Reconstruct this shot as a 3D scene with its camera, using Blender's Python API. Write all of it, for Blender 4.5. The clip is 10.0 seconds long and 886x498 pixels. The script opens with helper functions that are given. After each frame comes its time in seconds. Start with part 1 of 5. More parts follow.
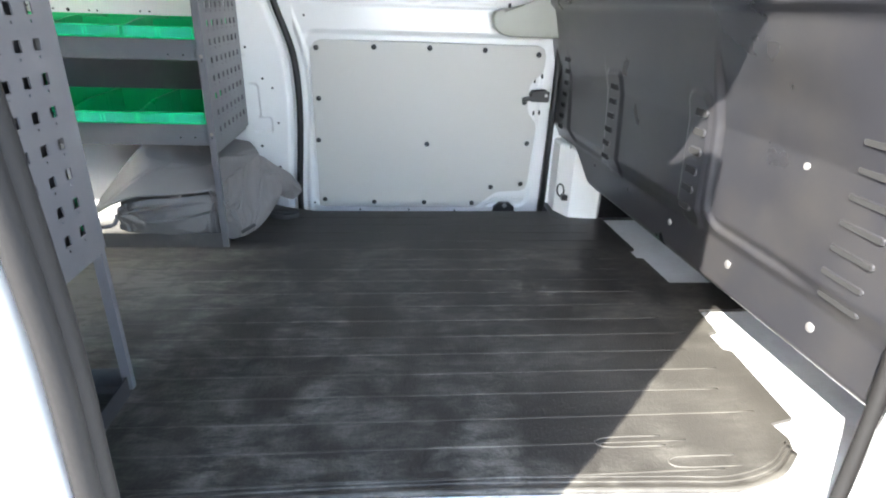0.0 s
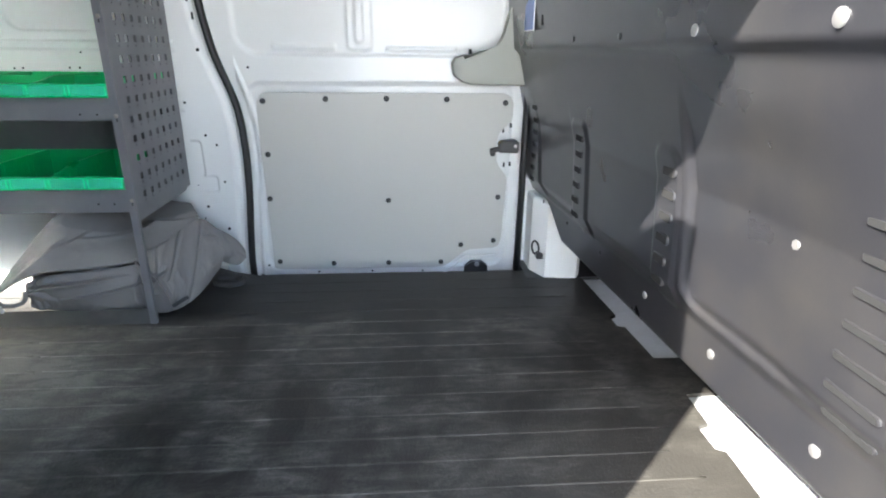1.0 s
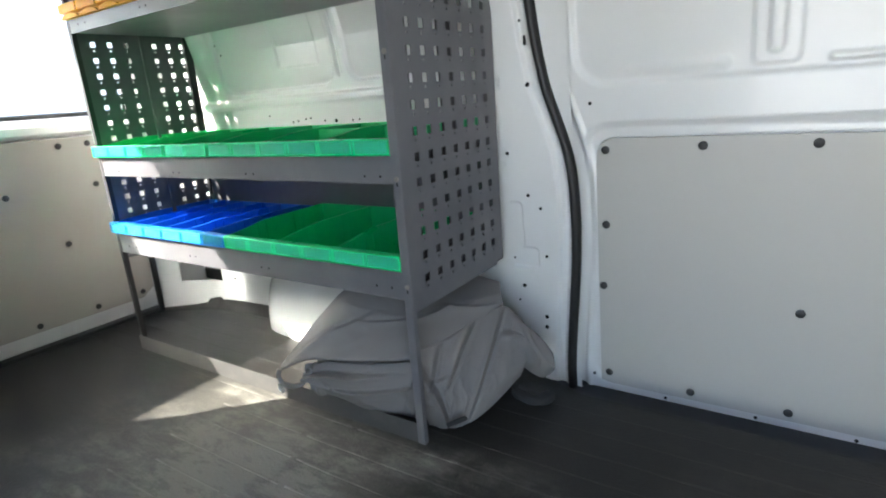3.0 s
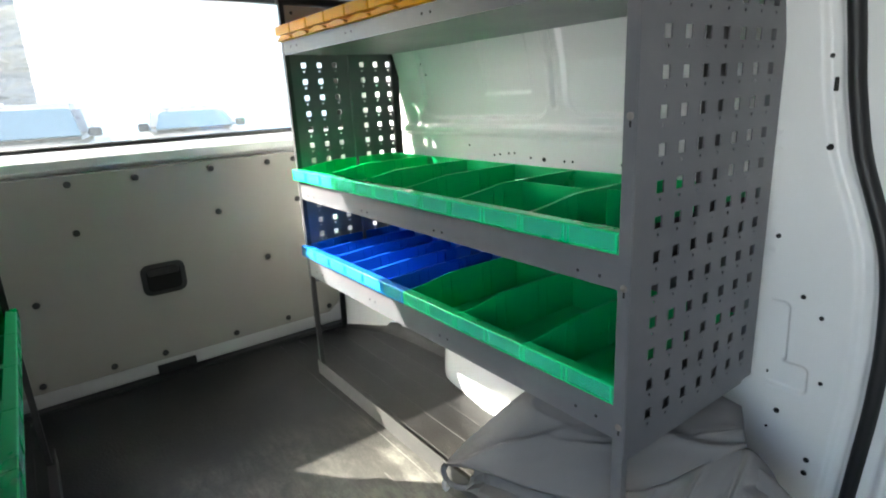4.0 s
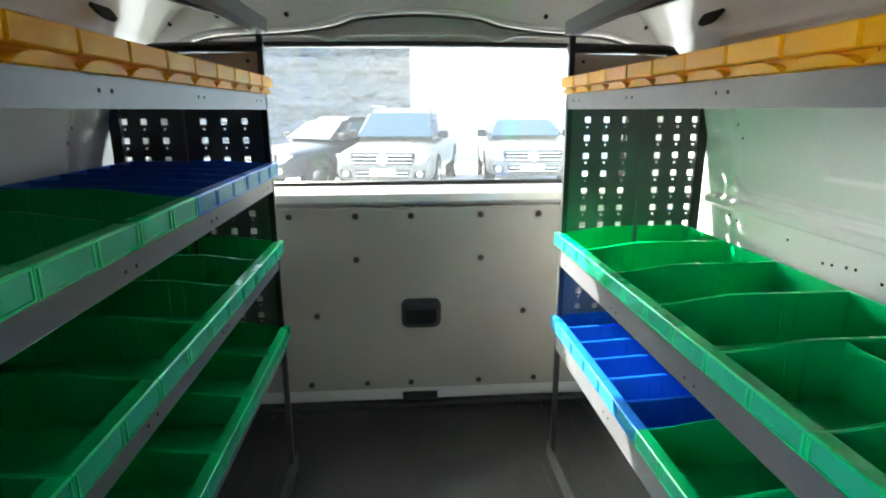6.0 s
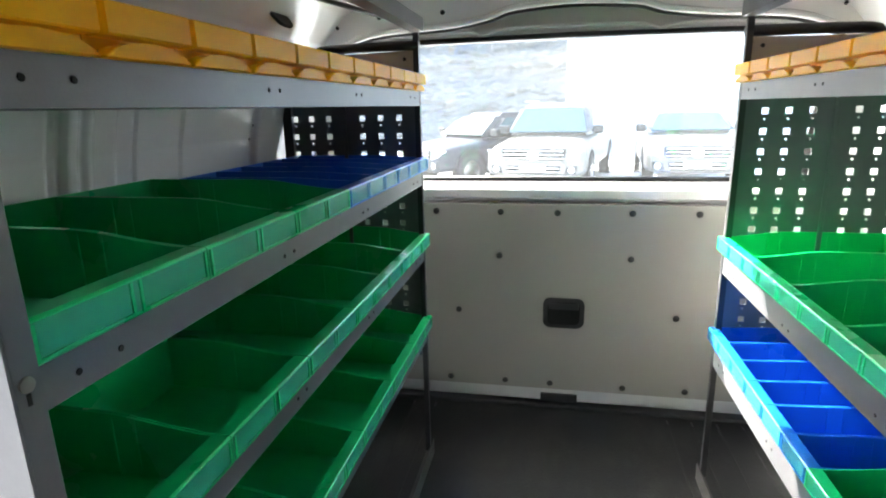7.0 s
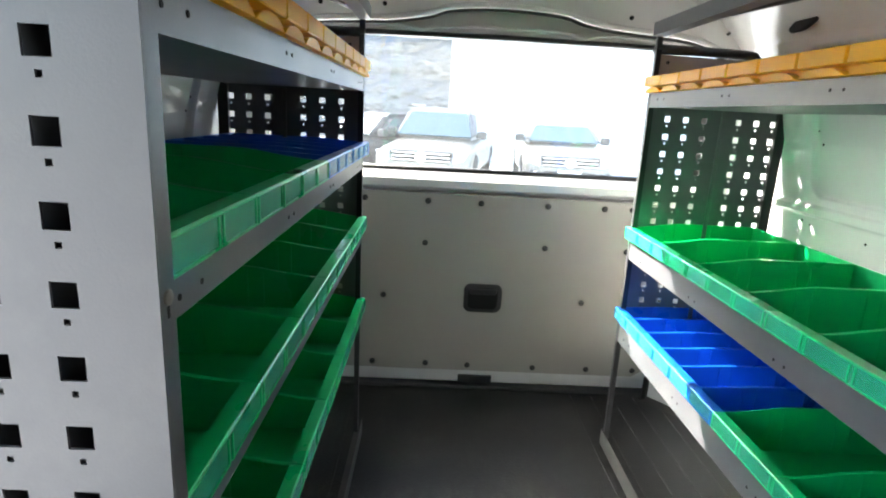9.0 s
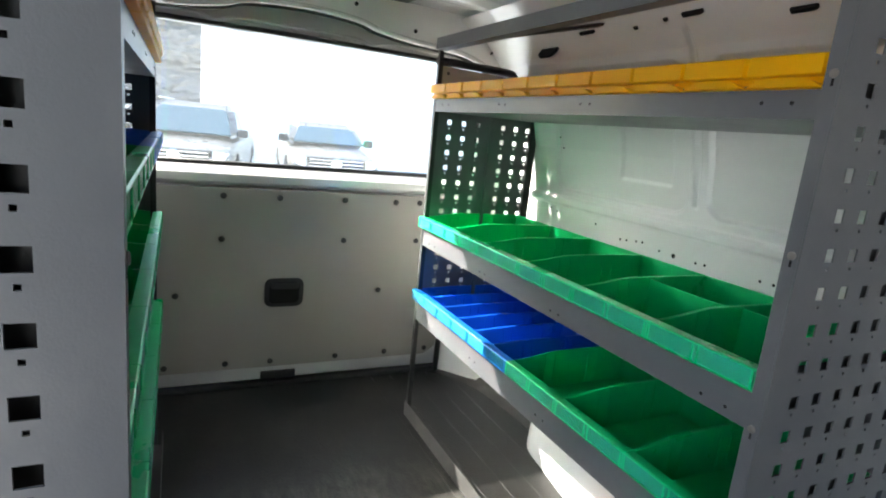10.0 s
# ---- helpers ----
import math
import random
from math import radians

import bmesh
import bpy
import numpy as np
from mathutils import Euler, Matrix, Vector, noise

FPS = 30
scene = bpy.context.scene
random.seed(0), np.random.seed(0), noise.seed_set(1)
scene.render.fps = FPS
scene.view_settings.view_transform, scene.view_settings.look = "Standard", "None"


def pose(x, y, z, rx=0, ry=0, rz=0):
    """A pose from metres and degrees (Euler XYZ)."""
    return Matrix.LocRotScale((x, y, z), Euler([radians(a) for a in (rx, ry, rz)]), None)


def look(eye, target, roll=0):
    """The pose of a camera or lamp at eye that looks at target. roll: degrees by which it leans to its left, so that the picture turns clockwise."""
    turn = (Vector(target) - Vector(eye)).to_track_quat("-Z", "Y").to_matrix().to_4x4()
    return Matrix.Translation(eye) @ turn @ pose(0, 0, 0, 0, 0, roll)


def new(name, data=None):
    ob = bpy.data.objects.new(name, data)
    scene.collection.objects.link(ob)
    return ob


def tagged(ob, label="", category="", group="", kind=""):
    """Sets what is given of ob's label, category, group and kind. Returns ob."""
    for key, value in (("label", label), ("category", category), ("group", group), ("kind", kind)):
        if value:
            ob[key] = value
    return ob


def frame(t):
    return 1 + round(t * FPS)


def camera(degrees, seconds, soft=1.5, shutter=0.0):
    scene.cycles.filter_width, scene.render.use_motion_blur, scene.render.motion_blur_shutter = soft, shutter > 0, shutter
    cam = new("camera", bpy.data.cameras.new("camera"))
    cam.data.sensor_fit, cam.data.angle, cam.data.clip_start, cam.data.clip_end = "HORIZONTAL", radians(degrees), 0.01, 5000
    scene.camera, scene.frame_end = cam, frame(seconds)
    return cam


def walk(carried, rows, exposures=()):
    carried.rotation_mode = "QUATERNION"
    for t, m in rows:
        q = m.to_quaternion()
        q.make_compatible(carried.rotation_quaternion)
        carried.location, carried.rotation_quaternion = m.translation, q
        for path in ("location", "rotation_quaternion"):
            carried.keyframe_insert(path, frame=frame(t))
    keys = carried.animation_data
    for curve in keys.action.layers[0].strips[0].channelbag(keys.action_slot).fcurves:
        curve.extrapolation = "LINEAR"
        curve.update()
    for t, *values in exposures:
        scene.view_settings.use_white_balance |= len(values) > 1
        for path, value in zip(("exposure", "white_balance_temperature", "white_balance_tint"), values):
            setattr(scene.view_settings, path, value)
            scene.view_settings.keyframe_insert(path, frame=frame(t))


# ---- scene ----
cam = camera(76.9, 10.0, 2.0)
PATH = [
    (0, (0.055, -0.054, 0.819), (0.228, 1.767, 0.009), 2.1),
    (0.5, (0.138, 0.043, 0.844), (0.37, 1.889, 0.109), 1.7),
    (1, (0.244, 0.17, 0.825), (0.391, 2.046, 0.148), 0.6),
    (1.5, (0.267, 0.386, 0.789), (0.159, 2.272, 0.133), -1.3),
    (2, (0.25, 0.593, 0.799), (-0.203, 2.432, 0.158), -2.7),
    (2.2, (0.23, 0.646, 0.793), (-0.327, 2.463, 0.168), -2.8),
    (3.3, (0.154, 0.971, 0.821), (-1.121, 2.42, 0.296), -4.7),
    (3.5, (0.097, 1.014, 0.871), (-1.277, 2.364, 0.33), -4.6),
    (4, (-0.053, 1.118, 0.939), (-1.61, 2.252, 0.401), -3.0),
    (4.5, (-0.134, 1.212, 1.012), (-1.817, 2.154, 0.486), -1.4),
    (5, (-0.177, 1.278, 1.06), (-1.954, 2.045, 0.555), -0.3),
    (5.5, (-0.21, 1.33, 1.087), (-2.073, 1.872, 0.601), 0.1),
    (6, (-0.239, 1.363, 1.073), (-2.174, 1.505, 0.59), -0.2),
    (6.2, (-0.242, 1.369, 1.067), (-2.184, 1.377, 0.587), -0.6),
    (7.3, (-0.258, 1.373, 1.073), (-2.142, 0.921, 0.579), -1.4),
    (7.5, (-0.256, 1.366, 1.075), (-2.134, 0.888, 0.583), -1.5),
    (8, (-0.241, 1.36, 1.079), (-2.108, 0.843, 0.583), -1.2),
    (8.5, (-0.199, 1.302, 1.064), (-2.101, 0.93, 0.571), 0.1),
    (9, (-0.161, 1.209, 1.032), (-2.102, 1.266, 0.555), 3.1),
    (9.5, (-0.114, 1.130, 1.015), (-1.993, 1.655, 0.574), 5.0),
    (10, (-0.077, 1.062, 1.009), (-1.837, 1.923, 0.603), 5.8),
]
EXPOSURES = [(0.0, 3.45, 6350, 10), (1.0, 3.3, 6350, 10), (2.0, 3.2, 6400, 9), (3.5, 2.95, 6500, 8), (4.5, 2.85, 6500, 4), (5.0, 2.95, 6500, 3), (6.0, 2.92, 6500, 4), (7.5, 3.48, 6500, 10),
             (8.5, 3.52, 6500, 10), (9.0, 3.15, 6500, 8), (9.5, 2.9, 6500, 7), (10.0, 2.7, 6500, 7)]
walk(cam, [(t, look(eye, target, roll)) for t, eye, target, roll in PATH], EXPOSURES)

# ---- world and sun ----
SUN_AZ, SUN_EL = 45.0, 36.8          # travel direction in plan from +x towards +y; height above the horizon
world = bpy.data.worlds.new("daylight")
scene.world = world
world.use_nodes = True
wn = world.node_tree.nodes
sky = wn.new("ShaderNodeTexSky")
sky.sky_type = "NISHITA"
sky.sun_disc = False
sky.sun_elevation = radians(SUN_EL)
sky.sun_rotation = radians(90 - (SUN_AZ + 180))
world.node_tree.links.new(sky.outputs[0], wn["Background"].inputs[0])
wn["Background"].inputs[1].default_value = 0.15
sun_data = bpy.data.lights.new("sun", "SUN")
sun_data.energy = 4.0
sun_data.angle = radians(0.5)
sun_data.color = (1.0, 0.95, 0.86)
sun = new("sun", sun_data)
_az, _el = radians(SUN_AZ), radians(SUN_EL)
SUN_DIR = Vector((math.cos(_az) * math.cos(_el), math.sin(_az) * math.cos(_el), -math.sin(_el)))
sun.matrix_world = look(-SUN_DIR * 20, (0, 0, 0))


# ---- materials ----
def material(name, color, rough=0.5, metal=0.0, vary=0.12, scale=6.0, fine=120.0, bump=0.05, stain=None, stain_scale=3.0,
             stain_amount=0.5, coat=0.0, rough_vary=0.1, stretch=(1, 1, 1), stain_from=0.48, stain_to=0.72, specular=0.5):
    """A surface with two scales of variation in tone and gloss, a fine relief and, if given, stains of another colour."""
    m = bpy.data.materials.new(name)
    m.use_nodes = True
    nt = m.node_tree
    n, l = nt.nodes, nt.links
    b = n["Principled BSDF"]
    b.inputs["Metallic"].default_value = metal
    b.inputs["Coat Weight"].default_value = coat
    b.inputs["Specular IOR Level"].default_value = specular
    geo = n.new("ShaderNodeNewGeometry")
    mp = n.new("ShaderNodeMapping")
    mp.inputs["Scale"].default_value = stretch
    l.new(geo.outputs["Position"], mp.inputs["Vector"])
    big, small = n.new("ShaderNodeTexNoise"), n.new("ShaderNodeTexNoise")
    big.inputs["Scale"].default_value, small.inputs["Scale"].default_value = scale, fine
    big.inputs["Detail"].default_value, small.inputs["Detail"].default_value = 5, 3
    for t in (big, small):
        l.new(mp.outputs[0], t.inputs["Vector"])
    mix = n.new("ShaderNodeMix")
    mix.data_type = "RGBA"
    c = Vector(color)
    mix.inputs["A"].default_value = (*(c * (1 - vary)), 1)
    mix.inputs["B"].default_value = (*[min(1, v) for v in c * (1 + vary)], 1)
    add = n.new("ShaderNodeMath")
    add.operation = "MULTIPLY_ADD"
    add.inputs[1].default_value = 0.35
    l.new(small.outputs["Fac"], add.inputs[0])
    l.new(big.outputs["Fac"], add.inputs[2])
    sub = n.new("ShaderNodeMath")
    sub.operation = "SUBTRACT"
    sub.inputs[1].default_value = 0.17
    l.new(add.outputs[0], sub.inputs[0])
    l.new(sub.outputs[0], mix.inputs["Factor"])
    out = mix.outputs["Result"]
    if stain:
        st = n.new("ShaderNodeTexNoise")
        st.inputs["Scale"].default_value, st.inputs["Detail"].default_value, st.inputs["Roughness"].default_value = stain_scale, 8, 0.65
        l.new(mp.outputs[0], st.inputs["Vector"])
        ramp = n.new("ShaderNodeMapRange")
        ramp.inputs["From Min"].default_value, ramp.inputs["From Max"].default_value = stain_from, stain_to
        ramp.inputs["To Max"].default_value = stain_amount
        l.new(st.outputs["Fac"], ramp.inputs["Value"])
        m2 = n.new("ShaderNodeMix")
        m2.data_type = "RGBA"
        l.new(ramp.outputs[0], m2.inputs["Factor"])
        l.new(out, m2.inputs["A"])
        m2.inputs["B"].default_value = (*stain, 1)
        out = m2.outputs["Result"]
    l.new(out, b.inputs["Base Color"])
    rr = n.new("ShaderNodeMapRange")
    rr.inputs["To Min"].default_value, rr.inputs["To Max"].default_value = max(0.02, rough - rough_vary), min(1, rough + rough_vary)
    l.new(big.outputs["Fac"], rr.inputs["Value"])
    l.new(rr.outputs[0], b.inputs["Roughness"])
    if bump:
        bp = n.new("ShaderNodeBump")
        bp.inputs["Strength"].default_value, bp.inputs["Distance"].default_value = bump, 0.004
        l.new(small.outputs["Fac"], bp.inputs["Height"])
        l.new(bp.outputs[0], b.inputs["Normal"])
    return m


def mat_rubber(name, base, wear):
    """Black rubber with brown dust: soft patches, scuffs trodden along the van, and fine specks; paler by the doors,
    darker in the rear aisle and under the shelves.
    """
    m = bpy.data.materials.new(name)
    m.use_nodes = True
    n, l = m.node_tree.nodes, m.node_tree.links
    b = n["Principled BSDF"]
    b.inputs["Specular IOR Level"].default_value = 0.31
    geo = n.new("ShaderNodeNewGeometry")

    def layer(scale, stretch, detail, lo, hi, amount, rough=0.6):
        mp, t, r = n.new("ShaderNodeMapping"), n.new("ShaderNodeTexNoise"), n.new("ShaderNodeMapRange")
        mp.inputs["Scale"].default_value = stretch
        l.new(geo.outputs["Position"], mp.inputs["Vector"])
        t.inputs["Scale"].default_value, t.inputs["Detail"].default_value, t.inputs["Roughness"].default_value = scale, detail, rough
        t.inputs["Distortion"].default_value = 0.4
        l.new(mp.outputs[0], t.inputs["Vector"])
        r.inputs["From Min"].default_value, r.inputs["From Max"].default_value, r.inputs["To Max"].default_value = lo, hi, amount
        l.new(t.outputs["Fac"], r.inputs["Value"])
        return r.outputs[0]

    def combine(op, a, c):
        k = n.new("ShaderNodeMath")
        k.operation = op
        for q, v in enumerate((a, c)):
            if isinstance(v, float):
                k.inputs[q].default_value = v
            else:
                l.new(v, k.inputs[q])
        return k.outputs[0]
    patches = layer(4.2, (1.4, 1.0, 1.0), 7, 0.40, 0.66, 1.0)
    scuffs = layer(11.0, (0.8, 2.2, 1.0), 9, 0.42, 0.74, 1.0, 0.80)
    streaks = layer(9.0, (0.35, 3.0, 1.0), 6, 0.52, 0.80, 0.35)
    specks = layer(110.0, (1.0, 1.0, 1.0), 2, 0.62, 0.78, 0.30)
    dust = combine("ADD", combine("MULTIPLY", patches, combine("ADD", 0.06, scuffs)), combine("ADD", combine("MULTIPLY", streaks, scuffs), combine("MULTIPLY", specks, patches)))
    # towards the rear the dust thins and the rubber's own tone drops
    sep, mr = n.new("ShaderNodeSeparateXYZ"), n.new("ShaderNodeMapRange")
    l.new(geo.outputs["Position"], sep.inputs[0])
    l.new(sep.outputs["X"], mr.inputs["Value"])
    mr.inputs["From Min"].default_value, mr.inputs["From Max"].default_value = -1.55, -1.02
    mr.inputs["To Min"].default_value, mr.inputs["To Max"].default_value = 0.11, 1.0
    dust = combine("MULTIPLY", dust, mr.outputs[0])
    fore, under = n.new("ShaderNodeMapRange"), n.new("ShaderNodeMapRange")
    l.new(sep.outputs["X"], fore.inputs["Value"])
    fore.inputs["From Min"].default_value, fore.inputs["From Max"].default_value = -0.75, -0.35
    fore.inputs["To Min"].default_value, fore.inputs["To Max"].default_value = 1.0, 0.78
    # darker behind the shelf fronts: the pale layer fades out across y
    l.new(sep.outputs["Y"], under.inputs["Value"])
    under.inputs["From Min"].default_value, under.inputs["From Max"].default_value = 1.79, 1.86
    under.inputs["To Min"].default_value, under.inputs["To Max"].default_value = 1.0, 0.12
    dust = combine("MULTIPLY", dust, fore.outputs[0])
    # a trodden pale patch at the foot of the shelves
    near, away, edge = n.new("ShaderNodeVectorMath"), n.new("ShaderNodeMapRange"), n.new("ShaderNodeTexNoise")
    near.operation = "DISTANCE"
    near.inputs[1].default_value = (-0.88, 1.47, 0.0)
    l.new(geo.outputs["Position"], near.inputs[0])
    edge.inputs["Scale"].default_value, edge.inputs["Detail"].default_value = 7.0, 6
    l.new(geo.outputs["Position"], edge.inputs["Vector"])
    away.inputs["From Min"].default_value, away.inputs["From Max"].default_value = 0.72, 0.25
    away.inputs["To Max"].default_value = 0.95
    l.new(combine("ADD", near.outputs["Value"], combine("MULTIPLY", edge.outputs["Fac"], 0.35)), away.inputs["Value"])
    dust = combine("ADD", dust, combine("MULTIPLY", away.outputs[0], combine("ADD", 0.45, combine("MULTIPLY", scuffs, 0.6))))
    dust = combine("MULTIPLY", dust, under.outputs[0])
    # an even film of dirt inside the open doorway
    film, inside = n.new("ShaderNodeVectorMath"), n.new("ShaderNodeMapRange")
    film.operation = "DISTANCE"
    film.inputs[1].default_value = (0.75, 0.95, 0.0)
    l.new(geo.outputs["Position"], film.inputs[0])
    inside.inputs["From Min"].default_value, inside.inputs["From Max"].default_value = 0.70, 0.30
    inside.inputs["To Max"].default_value = 0.72
    l.new(combine("ADD", film.outputs["Value"], combine("MULTIPLY", edge.outputs["Fac"], 0.25)), inside.inputs["Value"])
    dust = combine("ADD", combine("MULTIPLY", dust, combine("SUBTRACT", 1.0, inside.outputs[0])), combine("MULTIPLY", inside.outputs[0], 0.13))
    clamp = combine("MINIMUM", combine("MULTIPLY", dust, wear), 0.9)
    mix = n.new("ShaderNodeMix")
    mix.data_type = "RGBA"
    mix.inputs["B"].default_value = (0.198, 0.188, 0.162, 1)
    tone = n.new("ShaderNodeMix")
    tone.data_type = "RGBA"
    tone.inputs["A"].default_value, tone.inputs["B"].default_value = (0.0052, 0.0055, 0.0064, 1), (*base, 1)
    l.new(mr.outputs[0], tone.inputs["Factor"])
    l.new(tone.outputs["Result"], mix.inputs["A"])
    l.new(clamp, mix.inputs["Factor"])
    l.new(mix.outputs["Result"], b.inputs["Base Color"])
    rr = n.new("ShaderNodeMapRange")
    rr.inputs["To Min"].default_value, rr.inputs["To Max"].default_value = 0.42, 0.80
    l.new(clamp, rr.inputs["Value"])
    l.new(rr.outputs[0], b.inputs["Roughness"])
    grain, bp = n.new("ShaderNodeTexNoise"), n.new("ShaderNodeBump")
    grain.inputs["Scale"].default_value, grain.inputs["Detail"].default_value = 140, 4
    l.new(geo.outputs["Position"], grain.inputs["Vector"])
    bp.inputs["Strength"].default_value, bp.inputs["Distance"].default_value = 0.3, 0.004
    l.new(grain.outputs["Fac"], bp.inputs["Height"])
    l.new(bp.outputs[0], b.inputs["Normal"])
    return m


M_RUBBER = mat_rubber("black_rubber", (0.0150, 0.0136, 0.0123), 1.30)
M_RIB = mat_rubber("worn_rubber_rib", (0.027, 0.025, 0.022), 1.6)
M_WHITE = material("white_body_paint", (0.725, 0.72, 0.71), 0.22, vary=0.03, scale=2.5, fine=40, bump=0.01, coat=0.4, rough_vary=0.08,
                   stain=(0.6, 0.58, 0.53), stain_scale=3, stain_amount=0.12)
M_FLOORMETAL = material("painted_floor_metal", (0.62, 0.63, 0.64), 0.4, vary=0.06, scale=7, fine=60, bump=0.04, stain=(0.3, 0.28, 0.25),
                        stain_scale=9, stain_amount=0.3)
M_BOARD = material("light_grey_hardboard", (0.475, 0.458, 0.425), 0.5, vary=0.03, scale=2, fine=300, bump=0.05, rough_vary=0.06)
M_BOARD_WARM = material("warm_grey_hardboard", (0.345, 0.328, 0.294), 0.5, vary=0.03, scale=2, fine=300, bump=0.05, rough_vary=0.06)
M_BEIGE = material("beige_board", (0.5, 0.44, 0.37), 0.55, vary=0.05, scale=4, fine=200)
M_SHELF = material("grey_powder_coat", (0.105, 0.105, 0.113), 0.36, vary=0.08, scale=4, fine=400, bump=0.05, stain=(0.22, 0.21, 0.2),
                   stain_scale=7, stain_amount=0.22, specular=0.54)
# dark coat for inner parts; on rear posts it holds their backlit shade
M_POST = material("shaded_and_dark_coat", (0.030, 0.029, 0.031), 0.42, vary=0.1, scale=6, fine=300, bump=0.04, specular=0.4)
M_RAIL = material("scuffed_floor_rail", (0.062, 0.060, 0.058), 0.5, vary=0.15, scale=9, fine=200, bump=0.06, stain=(0.13, 0.12, 0.105), stain_scale=12, stain_amount=0.4, specular=0.35)
M_SCREW = material("dull_screw_head", (0.22, 0.195, 0.175), 0.5, metal=0.5, vary=0.15, scale=60, fine=300)
M_BULK = material("dark_grey_bulkhead", (0.0185, 0.0185, 0.021), 0.30, vary=0.1, scale=3, fine=250, bump=0.02, stain=(0.055, 0.050, 0.042),
                  stain_scale=2.6, stain_amount=0.4, coat=0.32)
M_BULK.node_tree.nodes["Principled BSDF"].inputs["Coat Roughness"].default_value = 0.10


def translucent(m, color, amount):
    """Lets thin plastic or cloth pass some light."""
    nt = m.node_tree
    tr, mx = nt.nodes.new("ShaderNodeBsdfTranslucent"), nt.nodes.new("ShaderNodeMixShader")
    tr.inputs["Color"].default_value = (*color, 1)
    mx.inputs["Fac"].default_value = amount
    nt.links.new(nt.nodes["Principled BSDF"].outputs[0], mx.inputs[1])
    nt.links.new(tr.outputs[0], mx.inputs[2])
    nt.links.new(mx.outputs[0], nt.nodes["Material Output"].inputs["Surface"])
    return m


M_GREEN = translucent(material("green_plastic", (0.002, 0.46, 0.135), 0.30, vary=0.07, scale=5, fine=80, bump=0.02, coat=0.15), (0.0, 0.70, 0.20), 0.03)
M_BLUE = translucent(material("blue_plastic", (0.008, 0.135, 0.56), 0.30, vary=0.07, scale=5, fine=80, bump=0.02, coat=0.15), (0.0, 0.12, 0.85), 0.25)
M_YELLOW = translucent(material("yellow_plastic", (0.95, 0.56, 0.006), 0.38, vary=0.05, scale=5, fine=80, bump=0.02, specular=0.3), (1.0, 0.60, 0.01), 0.5)
# half-clear teal that paints the bluish sky reflection onto the bin lips
M_SHEEN = material("teal_sheen_film", (0.07, 0.60, 0.50), 0.3, vary=0.05, scale=8, fine=80, bump=0.01)
_clear, _blend = M_SHEEN.node_tree.nodes.new("ShaderNodeBsdfTransparent"), M_SHEEN.node_tree.nodes.new("ShaderNodeMixShader")
_blend.inputs["Fac"].default_value = 0.24
M_SHEEN.node_tree.links.new(_clear.outputs[0], _blend.inputs[1])
M_SHEEN.node_tree.links.new(M_SHEEN.node_tree.nodes["Principled BSDF"].outputs[0], _blend.inputs[2])
M_SHEEN.node_tree.links.new(_blend.outputs[0], M_SHEEN.node_tree.nodes["Material Output"].inputs["Surface"])
M_FABRIC = material("grey_canvas", (0.178, 0.167, 0.160), 0.85, vary=0.12, scale=4, fine=500, bump=0.35)
M_STRAP = material("dark_webbing", (0.03, 0.029, 0.029), 0.8, vary=0.2, scale=20, fine=400, bump=0.3)
M_BLACK = material("black_rubber_seal", (0.012, 0.012, 0.013), 0.5, vary=0.2, scale=20, fine=200, bump=0.05)
M_SEALGREY = material("grey_rubber_seal", (0.0075, 0.007, 0.0068), 0.75, specular=0.2, vary=0.15, scale=12, fine=200, bump=0.1)
M_BLACKPL = material("black_plastic", (0.02, 0.02, 0.021), 0.45, vary=0.2, scale=12, fine=300, bump=0.1)
M_TRIM = material("grey_beige_plastic_trim", (0.33, 0.33, 0.29), 0.5, vary=0.04, scale=6, fine=300, bump=0.06)
M_STEEL = material("zinc_screw", (0.42, 0.41, 0.40), 0.42, metal=0.8, vary=0.1, scale=60, fine=300)
M_HOLE = material("dark_hole", (0.006, 0.006, 0.006), 0.9, vary=0.1)
M_PAPER = material("white_paper_label", (0.8, 0.8, 0.78), 0.5, vary=0.02)
M_TEAL = material("teal_print", (0.02, 0.42, 0.42), 0.4, vary=0.02)
M_LABELBLUE = material("blue_print", (0.09, 0.16, 0.42), 0.4, vary=0.05)
M_GROUND = material("pale_concrete_yard", (0.60, 0.585, 0.555), 0.85, vary=0.12, scale=0.6, fine=12, bump=0.15, stain=(0.22, 0.21, 0.2),
                    stain_scale=0.5, stain_amount=0.4)
M_WALL = material("white_rendered_wall", (0.72, 0.71, 0.69), 0.8, vary=0.04, scale=0.5, fine=20, bump=0.1)
M_ROCK = material("grey_rock_bank", (0.165, 0.163, 0.158), 0.9, vary=0.3, scale=1.6, fine=9, bump=0.4, stretch=(1, 0.6, 2.2))
M_CARWHITE = material("pale_car_paint", (0.138, 0.127, 0.112), 0.3, vary=0.03, coat=0.3)
M_CARDARK = material("blue_grey_car_paint", (0.026, 0.028, 0.033), 0.4, vary=0.06, specular=0.3)
M_CARGLASS = material("car_glass", (0.05, 0.085, 0.095), 0.08, vary=0.1, coat=0.8)
M_CHROME = material("chrome", (0.7, 0.7, 0.7), 0.12, metal=1.0, vary=0.03)
M_TYRE = material("tyre_rubber", (0.02, 0.02, 0.02), 0.8, vary=0.2)
M_LAMP = material("headlamp_lens", (0.75, 0.76, 0.78), 0.08, vary=0.05, coat=1.0)

M_GLASS = bpy.data.materials.new("window_glass")
M_GLASS.use_nodes = True
_g = M_GLASS.node_tree.nodes["Principled BSDF"]
_g.inputs["Base Color"].default_value = (0.93, 0.96, 0.95, 1)
_g.inputs["Transmission Weight"].default_value = 1.0
